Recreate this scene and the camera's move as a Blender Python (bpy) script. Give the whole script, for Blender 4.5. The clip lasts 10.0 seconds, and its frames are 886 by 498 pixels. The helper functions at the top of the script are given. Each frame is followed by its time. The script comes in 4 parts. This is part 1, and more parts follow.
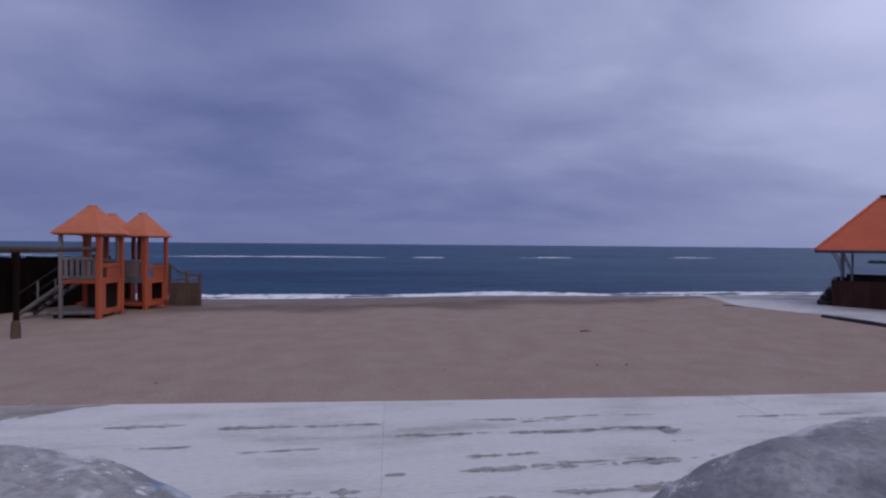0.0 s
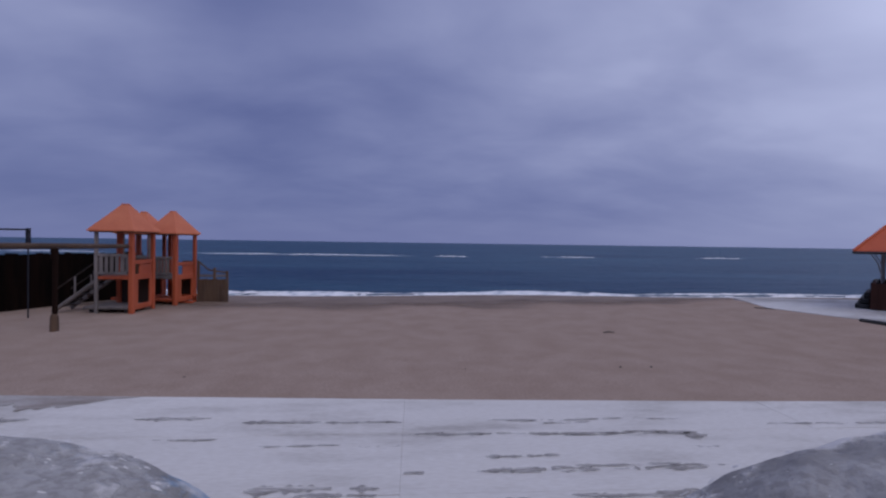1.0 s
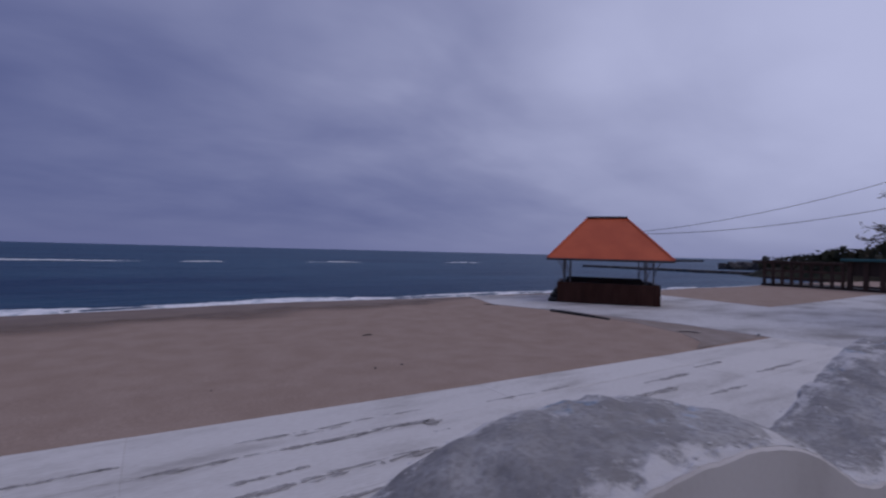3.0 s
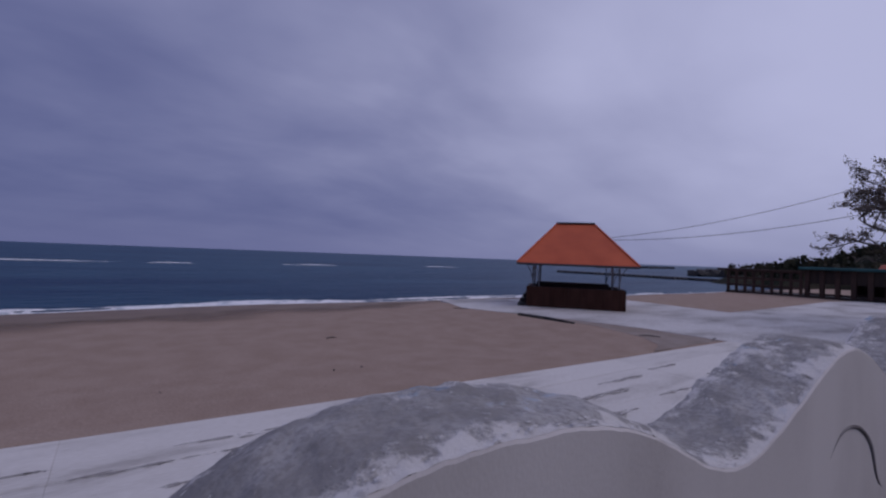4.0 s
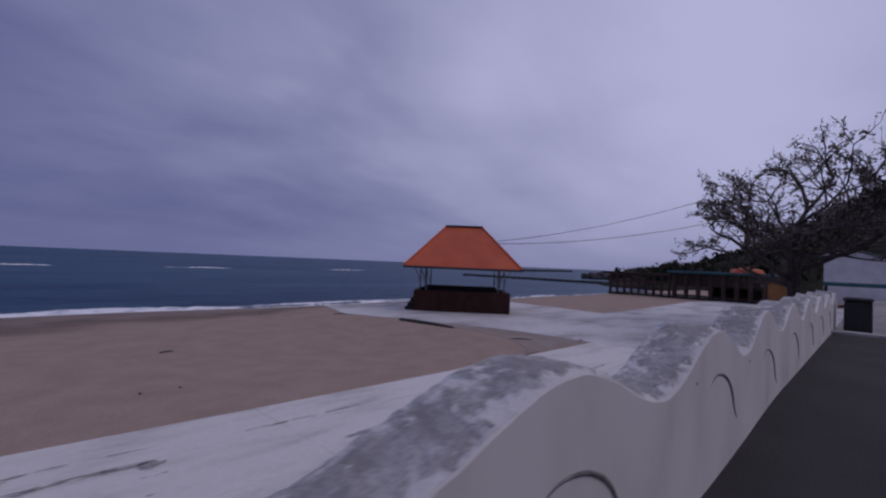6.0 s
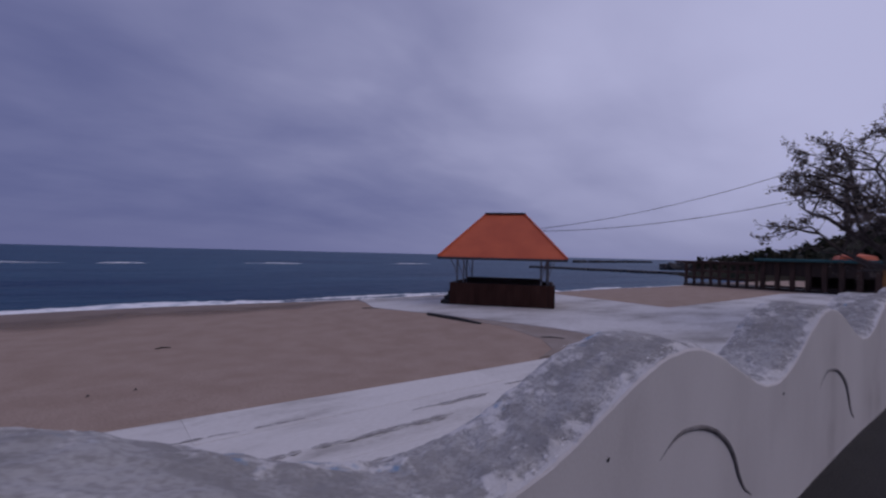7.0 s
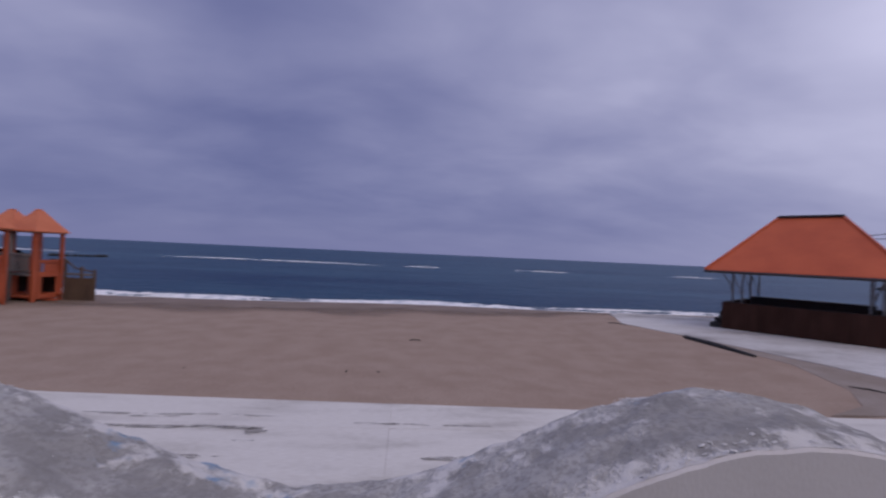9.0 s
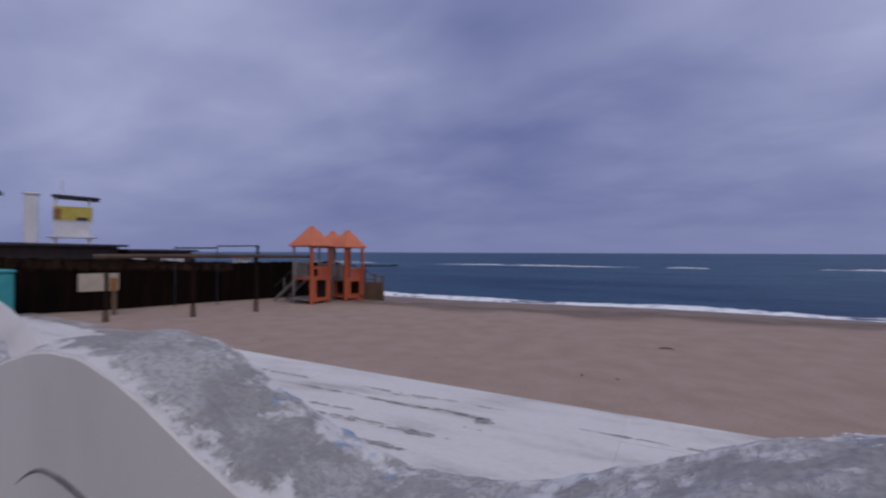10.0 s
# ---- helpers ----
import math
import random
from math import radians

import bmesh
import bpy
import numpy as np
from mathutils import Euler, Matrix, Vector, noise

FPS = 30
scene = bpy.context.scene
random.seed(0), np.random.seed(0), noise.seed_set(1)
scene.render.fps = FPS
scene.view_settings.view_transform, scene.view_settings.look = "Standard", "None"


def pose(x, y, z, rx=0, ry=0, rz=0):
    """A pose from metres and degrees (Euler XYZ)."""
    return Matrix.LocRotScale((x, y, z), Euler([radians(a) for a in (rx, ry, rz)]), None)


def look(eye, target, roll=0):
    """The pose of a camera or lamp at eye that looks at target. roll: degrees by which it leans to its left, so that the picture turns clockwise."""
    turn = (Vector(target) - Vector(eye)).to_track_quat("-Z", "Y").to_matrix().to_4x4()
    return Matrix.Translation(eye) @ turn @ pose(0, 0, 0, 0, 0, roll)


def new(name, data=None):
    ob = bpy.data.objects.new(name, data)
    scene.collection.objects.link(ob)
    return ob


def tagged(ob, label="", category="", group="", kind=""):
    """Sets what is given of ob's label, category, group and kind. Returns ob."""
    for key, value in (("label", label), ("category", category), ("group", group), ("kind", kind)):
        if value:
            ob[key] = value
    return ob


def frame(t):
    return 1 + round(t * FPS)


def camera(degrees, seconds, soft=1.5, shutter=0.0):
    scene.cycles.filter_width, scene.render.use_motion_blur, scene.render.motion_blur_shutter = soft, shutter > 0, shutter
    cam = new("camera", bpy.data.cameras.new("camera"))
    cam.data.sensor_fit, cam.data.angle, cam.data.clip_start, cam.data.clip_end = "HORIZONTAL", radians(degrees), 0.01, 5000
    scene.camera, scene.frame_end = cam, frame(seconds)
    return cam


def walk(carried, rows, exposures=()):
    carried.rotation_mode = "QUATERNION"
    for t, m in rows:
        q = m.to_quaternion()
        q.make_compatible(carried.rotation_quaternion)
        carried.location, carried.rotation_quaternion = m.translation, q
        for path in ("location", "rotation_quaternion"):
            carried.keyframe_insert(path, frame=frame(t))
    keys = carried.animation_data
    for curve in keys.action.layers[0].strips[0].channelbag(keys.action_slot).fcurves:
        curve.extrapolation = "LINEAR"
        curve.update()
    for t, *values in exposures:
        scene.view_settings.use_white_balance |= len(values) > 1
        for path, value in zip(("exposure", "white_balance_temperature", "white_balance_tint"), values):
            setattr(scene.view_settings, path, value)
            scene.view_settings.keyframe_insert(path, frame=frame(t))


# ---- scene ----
cam = camera(88.5, 10.0, soft=2.3, shutter=0.35)
PATH = [
    (0, (-0.658, 0.407, 2.245), (-0.427, 2.394, 2.225), 0.5),
    (0.5, (-0.653, 0.401, 2.238), (-0.481, 2.393, 2.217), 0.6),
    (1, (-0.639, 0.413, 2.251), (-0.505, 2.408, 2.224), 0.8),
    (1.5, (-0.576, 0.424, 2.224), (-0.415, 2.417, 2.196), 1.0),
    (2, (-0.584, 0.385, 2.253), (-0.079, 2.32, 2.23), 1.1),
    (2.5, (-0.602, 0.335, 2.307), (0.272, 2.134, 2.3), 1.3),
    (3, (-0.525, 0.324, 2.316), (0.551, 2.009, 2.328), 1.4),
    (3.2, (-0.455, 0.265, 2.304), (0.687, 1.906, 2.327), 1.4),
    (4.5, (-0.12, 0.097, 2.284), (1.051, 1.718, 2.329), 2.7),
    (5, (0.113, 0.106, 2.32), (1.399, 1.636, 2.389), 2.8),
    (5.5, (0.338, 0.027, 2.339), (1.702, 1.488, 2.41), 2.7),
    (5.7, (0.543, -0.042, 2.335), (1.993, 1.333, 2.405), 2.4),
    (6.8, (2.944, -0.097, 2.256), (4.244, 1.423, 2.272), 1.6),
    (7, (3.158, -0.085, 2.258), (4.373, 1.504, 2.281), 1.4),
    (7.5, (3.396, -0.131, 2.295), (4.549, 1.503, 2.327), 1.7),
    (8, (3.677, -0.089, 2.287), (4.802, 1.564, 2.325), 1.6),
    (8.5, (3.994, -0.109, 2.273), (4.575, 1.804, 2.311), 2.3),
    (9, (4.209, -0.156, 2.279), (4.349, 1.839, 2.303), 2.6),
    (9.5, (4.386, -0.017, 2.222), (3.992, 1.944, 2.24), 1.3),
    (10, (4.582, 0.054, 2.211), (3.675, 1.837, 2.226), 0.2),
]
walk(cam, [(t, look(eye, target, roll)) for t, eye, target, roll in PATH],
     exposures=[(0, -0.14, 6560, 7), (1.5, -0.21, 6480, 6), (2.0, -0.32, 6420, 6), (2.5, -0.46, 6450, 8), (3.2, -0.52, 6530, 11), (5.5, -0.60, 6580, 16), (8.0, -0.46, 6650, 15), (9.0, -0.05, 7200, 11), (10, 0.03, 7000, 5)])

# ---- light ----
SKY_STRENGTH = 0.1
world = bpy.data.worlds.new("world")
scene.world = world
world.use_nodes = True
wn, wl = world.node_tree.nodes, world.node_tree.links
wn.clear()


def wnode(kind, **inputs):
    n = wn.new(kind)
    for k, v in inputs.items():
        n.inputs[k.replace("_", " ")].default_value = v
    return n


def wmath(op, a, b=None):
    n = wn.new("ShaderNodeMath")
    n.operation = op
    for i, v in enumerate((a, b)):
        if v is None:
            continue
        if isinstance(v, (int, float)):
            n.inputs[i].default_value = v
        else:
            wl.new(v, n.inputs[i])
    return n.outputs[0]


# overcast dusk: layered cloud, lightest towards the hidden sun over the land
coord = wn.new("ShaderNodeTexCoord")
sep = wn.new("ShaderNodeSeparateXYZ")
wl.new(coord.outputs["Generated"], sep.inputs[0])
up = wmath("MAXIMUM", sep.outputs[2], 0.0)
height = wmath("ADD", up, 0.27)
flat = wn.new("ShaderNodeCombineXYZ")
wl.new(wmath("DIVIDE", sep.outputs[0], height), flat.inputs[0])
wl.new(wmath("DIVIDE", sep.outputs[1], height), flat.inputs[1])


def cloud_noise(place, turn, scale, detail, rough, distortion):
    m = wn.new("ShaderNodeMapping")
    m.inputs["Location"].default_value = place
    m.inputs["Rotation"].default_value = (0, 0, radians(turn))
    m.inputs["Scale"].default_value = scale
    wl.new(flat.outputs[0], m.inputs[0])
    n = wnode("ShaderNodeTexNoise", Scale=1.0, Detail=detail, Roughness=rough, Distortion=distortion)
    wl.new(m.outputs[0], n.inputs["Vector"])
    return n


# ragged edges: the direction is shifted by a noise before the banks are laid out
ragged = cloud_noise((7.1, 2.3, 0), 20, (0.9, 1.3, 1), 4.0, 0.5, 0.2)
shift = wn.new("ShaderNodeVectorMath")
shift.operation = "MULTIPLY_ADD"
wl.new(ragged.outputs["Color"], shift.inputs[0])
shift.inputs[1].default_value = (0.34, 0.34, 0.26)
wl.new(coord.outputs["Generated"], shift.inputs[2])
back = wn.new("ShaderNodeVectorMath")
back.operation = "SUBTRACT"
wl.new(shift.outputs[0], back.inputs[0])
back.inputs[1].default_value = (0.17, 0.17, 0.13)
unit = wn.new("ShaderNodeVectorMath")
unit.operation = "NORMALIZE"
wl.new(back.outputs[0], unit.inputs[0])


def bank(bearing, elevation, width):
    """A soft bank of cloud: one at its middle, degrees from the sea's normal."""
    b, e = radians(bearing), radians(elevation)
    d = wn.new("ShaderNodeVectorMath")
    d.operation = "DOT_PRODUCT"
    wl.new(unit.outputs[0], d.inputs[0])
    d.inputs[1].default_value = (math.sin(b) * math.cos(e), math.cos(b) * math.cos(e), math.sin(e))
    return wmath("EXPONENT", wmath("DIVIDE", wmath("SUBTRACT", d.outputs["Value"], 1.0), radians(width) ** 2))


streaks = cloud_noise((1.3, 4.1, 0), 14, (0.50, 0.80, 1), 4.0, 0.46, 0.15)
wisps = cloud_noise((3.7, 9.2, 0), -8, (1.7, 2.4, 1), 4.0, 0.5, 0.2)
cover = wmath("ADD", 0.46, wmath("MULTIPLY", wmath("SUBTRACT", streaks.outputs["Fac"], 0.5), 0.62))
cover = wmath("ADD", cover, wmath("MULTIPLY", wmath("SUBTRACT", wisps.outputs["Fac"], 0.5), 0.44))
for bearing, elevation, width, amount in ((49, 21, 6, 0.20), (22, 28, 12, 0.13), (-38, 20, 7, 0.12), (-60, 22, 10, 0.09), (76, 25, 24, 0.52), (82, 7, 16, 0.20), (150, 35, 60, 0.20), (-85, 20, 25, 0.14),
                                          (54, 17, 13, 0.15), (-6, 25, 9, 0.09), (-16, 13, 13, -0.17), (3, 13, 9, -0.06), (56, 12, 7, -0.13), (67, 17, 6, -0.09), (40, 21, 6, -0.07)):
    cover = wmath("ADD", cover, wmath("MULTIPLY", bank(bearing, elevation, width), amount))
cover = wmath("ADD", cover, wmath("MULTIPLY", wmath("MAXIMUM", wmath("SUBTRACT", up, 0.42), 0.0), 0.42))
veil = wmath("MULTIPLY", wmath("POWER", wmath("SUBTRACT", 1.0, up), 9.0), 0.90)
far_tone = wmath("ADD", 0.44, wmath("MULTIPLY", bank(62, 3, 28), 0.24))
cover = wmath("ADD", wmath("MULTIPLY", cover, wmath("SUBTRACT", 1.0, veil)), wmath("MULTIPLY", far_tone, veil))
bright = wn.new("ShaderNodeValToRGB")
bright.color_ramp.interpolation = "B_SPLINE"
tones = ((0.0, (0.050, 0.070, 0.232)), (0.25, (0.112, 0.138, 0.335)), (0.45, (0.228, 0.255, 0.485)), (0.65, (0.385, 0.415, 0.665)), (1.0, (0.66, 0.70, 1.02)))
while len(bright.color_ramp.elements) < len(tones):
    bright.color_ramp.elements.new(0.5)
for element, (at, tone) in zip(bright.color_ramp.elements, tones):
    element.position, element.color = at, (*tone, 1)
wl.new(wmath("DIVIDE", cover, 1.27), bright.inputs[0])
sky = wn.new("ShaderNodeTexSky")
sky.sky_type, sky.sun_disc = "NISHITA", False
sky.sun_elevation, sky.sun_rotation = radians(47), radians(144)
sky_bg = wnode("ShaderNodeBackground", Strength=SKY_STRENGTH * 0.5)
wl.new(sky.outputs[0], sky_bg.inputs[0])
cloud_bg = wnode("ShaderNodeBackground", Strength=1.05)
wl.new(bright.outputs[0], cloud_bg.inputs[0])
both = wn.new("ShaderNodeMixShader")
both.inputs[0].default_value = 0.96
wl.new(sky_bg.outputs[0], both.inputs[1])
wl.new(cloud_bg.outputs[0], both.inputs[2])
world_out = wn.new("ShaderNodeOutputWorld")
wl.new(both.outputs[0], world_out.inputs[0])

sun_data = bpy.data.lights.new("sun", "SUN")
sun_data.energy, sun_data.angle, sun_data.color = 0.70, radians(40), (1.0, 0.885, 0.82)
sun = new("sun", sun_data)
sun.matrix_world = look((22, -30, 40), (0, 0, 0))


# ---- materials ----
def material(name, colors, scale=4.0, rough=0.8, bump=0.3, grain=60.0, stretch=(1, 1, 1), metal=0.0, split=(0.35, 0.65), each=0.0, fine=0.25, gloss=0.5, depth=0.02):
    """Two-scale procedural surface: a coarse stain between colors, a fine grain over it, and relief from both."""
    m = bpy.data.materials.new(name)
    m.use_nodes = True
    n, l = m.node_tree.nodes, m.node_tree.links
    bsdf = n["Principled BSDF"]
    bsdf.inputs["Roughness"].default_value, bsdf.inputs["Metallic"].default_value = rough, metal
    bsdf.inputs["Specular IOR Level"].default_value = gloss
    tc, mp = n.new("ShaderNodeTexCoord"), n.new("ShaderNodeMapping")
    mp.inputs["Scale"].default_value = stretch
    l.new(tc.outputs["Object"], mp.inputs[0])
    big, small = n.new("ShaderNodeTexNoise"), n.new("ShaderNodeTexNoise")
    big.inputs["Scale"].default_value, big.inputs["Detail"].default_value = scale, 5.0
    small.inputs["Scale"].default_value, small.inputs["Detail"].default_value = grain, 3.0
    l.new(mp.outputs[0], big.inputs["Vector"])
    l.new(mp.outputs[0], small.inputs["Vector"])
    cr = n.new("ShaderNodeValToRGB")
    while len(cr.color_ramp.elements) < len(colors):
        cr.color_ramp.elements.new(0.5)
    for i, c in enumerate(colors):
        e = cr.color_ramp.elements[i]
        e.position = split[0] + (split[1] - split[0]) * i / max(1, len(colors) - 1)
        e.color = (*c, 1)
    l.new(big.outputs["Fac"], cr.inputs[0])
    mix = n.new("ShaderNodeMix")
    mix.data_type, mix.blend_type = "RGBA", "OVERLAY"
    mix.inputs["Factor"].default_value = fine
    l.new(cr.outputs[0], mix.inputs[6])
    l.new(small.outputs["Fac"], mix.inputs[7])
    out = mix.outputs[2]
    if each:
        info, hsv, mr = n.new("ShaderNodeObjectInfo"), n.new("ShaderNodeHueSaturation"), n.new("ShaderNodeMapRange")
        mr.inputs["To Min"].default_value, mr.inputs["To Max"].default_value = 1 - each, 1 + each
        l.new(info.outputs["Random"], mr.inputs[0])
        l.new(mr.outputs[0], hsv.inputs["Value"])
        l.new(out, hsv.inputs["Color"])
        out = hsv.outputs[0]
    l.new(out, bsdf.inputs["Base Color"])
    add = n.new("ShaderNodeMath")
    add.operation = "ADD"
    l.new(big.outputs["Fac"], add.inputs[0])
    l.new(small.outputs["Fac"], add.inputs[1])
    bp = n.new("ShaderNodeBump")
    bp.inputs["Strength"].default_value, bp.inputs["Distance"].default_value = bump, depth
    l.new(add.outputs[0], bp.inputs["Height"])
    l.new(bp.outputs[0], bsdf.inputs["Normal"])
    return m


SAND = material("sand", [(0.325, 0.240, 0.190), (0.350, 0.262, 0.210), (0.372, 0.282, 0.228)], 1.4, 0.95, 0.4, 30, fine=0.35, gloss=0.15)
WET_SAND = material("wet_sand", [(0.185, 0.132, 0.100), (0.235, 0.172, 0.133)], 0.7, 0.75, 0.2, 30, fine=0.2)
WHITE_SLAB = material("whitewashed_concrete", [(0.42, 0.40, 0.375), (0.55, 0.53, 0.50), (0.62, 0.60, 0.57), (0.66, 0.64, 0.61)], 2.2, 0.85, 0.3, 34, (0.30, 1.2, 1), split=(0.27, 0.55), each=0.03, fine=0.3)
PAVING = material("pale_paving", [(0.30, 0.285, 0.27), (0.45, 0.435, 0.42), (0.55, 0.54, 0.53), (0.60, 0.59, 0.58)], 0.55, 0.85, 0.3, 9, (0.6, 1.2, 1), split=(0.3, 0.62), fine=0.3)
GROUT = material("dark_joint", [(0.13, 0.115, 0.11), (0.24, 0.22, 0.21)], 3.0, 0.95, 0.5)
STREAK = material("worn_whitewash", [(0.26, 0.245, 0.232), (0.40, 0.382, 0.366)], 9.0, 0.9, 0.3)
GREY_STRIP = material("weathered_concrete", [(0.25, 0.235, 0.23), (0.36, 0.34, 0.33)], 1.2, 0.9, 0.4)
WALL_WHITE = material("whitewash", [(0.57, 0.54, 0.52), (0.70, 0.67, 0.65), (0.755, 0.725, 0.705), (0.79, 0.76, 0.74)], 1.1, 0.85, 0.06, 90, (1.3, 1, 0.7), split=(0.28, 0.66), fine=0.15)
FLAKE = material("flaking_whitewash", [(0.56, 0.55, 0.54), (0.72, 0.71, 0.70)], 9.0, 0.85, 0.5)
CURL_SHADE = material("relief_shade", [(0.15, 0.135, 0.135), (0.30, 0.285, 0.285)], 8.0, 0.9, 0.4)
ASPHALT = material("asphalt", [(0.018, 0.017, 0.016), (0.032, 0.030, 0.028)], 0.8, 0.85, 0.6, 70, fine=0.4)
KERB = material("pale_kerb_concrete", [(0.32, 0.31, 0.31), (0.42, 0.41, 0.41)], 2.0, 0.9, 0.4)
ROOF_ORANGE = material("orange_roof_sheet", [(0.50, 0.085, 0.028), (0.60, 0.115, 0.04)], 0.9, 0.6, 0.25, 25, fine=0.2, each=0.03)
ROOF_TRIM = material("dark_ridge_metal", [(0.03, 0.025, 0.03), (0.05, 0.04, 0.045)], 3, 0.6, 0.2)
PLAY_ORANGE = material("orange_painted_wood", [(0.36, 0.066, 0.024), (0.48, 0.105, 0.042)], 2.0, 0.6, 0.25, 40, (1, 1, 0.3), fine=0.2, each=0.06)
PLAY_ROOF = material("faded_orange_roof", [(0.55, 0.14, 0.06), (0.66, 0.20, 0.095)], 1.2, 0.65, 0.25, 30, fine=0.2)
GREY_WOOD = material("silvered_wood", [(0.13, 0.115, 0.11), (0.23, 0.205, 0.20)], 3.0, 0.85, 0.4, 40, (1, 1, 0.2), each=0.1)
BROWN_WOOD = material("brown_wood", [(0.07, 0.042, 0.028), (0.13, 0.08, 0.05)], 3.0, 0.8, 0.4, 40, (1, 1, 0.2), each=0.12)
RED_LOG = material("red_brown_log", [(0.010, 0.005, 0.004), (0.022, 0.011, 0.008)], 3.0, 0.95, 0.4, 40, (1, 1, 0.2), gloss=0.1)
TERRACE_WOOD = material("dark_red_brown_timber", [(0.034, 0.017, 0.012), (0.066, 0.034, 0.024)], 3.0, 0.75, 0.3, 40, (1, 1, 0.3), each=0.15)
KIOSK_WOOD = material("red_brown_boards", [(0.042, 0.017, 0.012), (0.068, 0.030, 0.022)], 3.0, 0.85, 0.3, 40, (1, 1, 0.3), each=0.12, gloss=0.2)
SAND_FILM = material("sandy_film", [(0.25, 0.215, 0.19), (0.33, 0.295, 0.27), (0.42, 0.395, 0.375)], 2.6, 0.95, 0.3, 40, (0.5, 1.6, 1), fine=0.3)
DULL_STRIP = material("dull_grey_brown", [(0.27, 0.222, 0.190), (0.325, 0.278, 0.248)], 1.6, 0.95, 0.3, 40, fine=0.3, gloss=0.15)
DARK_WOOD = material("dark_wood_and_shade", [(0.018, 0.010, 0.008), (0.035, 0.02, 0.015)], 3.0, 0.75, 0.4, 40, (1, 1, 0.2), each=0.15)
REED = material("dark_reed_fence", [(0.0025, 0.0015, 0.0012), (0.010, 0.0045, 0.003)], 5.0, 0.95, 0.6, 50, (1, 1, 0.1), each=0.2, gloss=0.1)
THATCH = material("brown_reed_thatch", [(0.036, 0.021, 0.015), (0.085, 0.050, 0.035)], 4.0, 0.95, 0.5, 40, (1, 1, 0.15), gloss=0.1)
METAL_GREY = material("dull_steel", [(0.16, 0.17, 0.19), (0.24, 0.25, 0.27)], 5.0, 0.5, 0.1, metal=0.5)
METAL_BLUE = material("blue_painted_steel", [(0.008, 0.011, 0.022), (0.014, 0.019, 0.034)], 5.0, 0.5, 0.1)
BLACK = material("black_rubber", [(0.012, 0.012, 0.014), (0.02, 0.02, 0.022)], 6.0, 0.7, 0.2)
CABLE = material("black_cable", [(0.02, 0.02, 0.025), (0.03, 0.03, 0.035)], 6.0, 0.7, 0.1)
BARK = material("dark_bark", [(0.028, 0.022, 0.021), (0.065, 0.05, 0.046)], 8.0, 0.95, 0.8, 40, (1, 1, 0.3))
LEAF = material("dull_leaf", [(0.065, 0.052, 0.044), (0.13, 0.10, 0.085)], 0.8, 0.8, 0.2)
HILL = material("dark_woodland", [(0.010, 0.013, 0.009), (0.028, 0.03, 0.02), (0.045, 0.038, 0.026)], 0.22, 0.95, 0.8, 3.0, fine=0.4, gloss=0.05)
TEAL = material("teal_roof_felt", [(0.012, 0.075, 0.085), (0.03, 0.12, 0.13)], 1.5, 0.7, 0.3)
TEAL_BRIGHT = material("teal_plastic", [(0.02, 0.25, 0.26), (0.04, 0.32, 0.33)], 2.5, 0.6, 0.2)
OCHRE = material("ochre_board", [(0.20, 0.085, 0.025), (0.30, 0.14, 0.045)], 1.5, 0.75, 0.3)
WHITE_PAINT = material("white_paint", [(0.62, 0.62, 0.64), (0.74, 0.74, 0.76)], 1.5, 0.6, 0.15)
YELLOW = material("yellow_sign_paint", [(0.42, 0.33, 0.05), (0.55, 0.45, 0.10)], 1.5, 0.6, 0.1)
BEIGE = material("beige_board", [(0.34, 0.29, 0.23), (0.44, 0.38, 0.31)], 2.5, 0.8, 0.2)
STONE = material("wet_rock", [(0.012, 0.012, 0.014), (0.035, 0.033, 0.035)], 1.0, 0.7, 0.8, 12)
FOAM = material("sea_foam", [(0.40, 0.46, 0.52), (0.72, 0.75, 0.78), (0.86, 0.87, 0.89)], 2.2, 0.9, 0.6, 18, split=(0.35, 0.55))


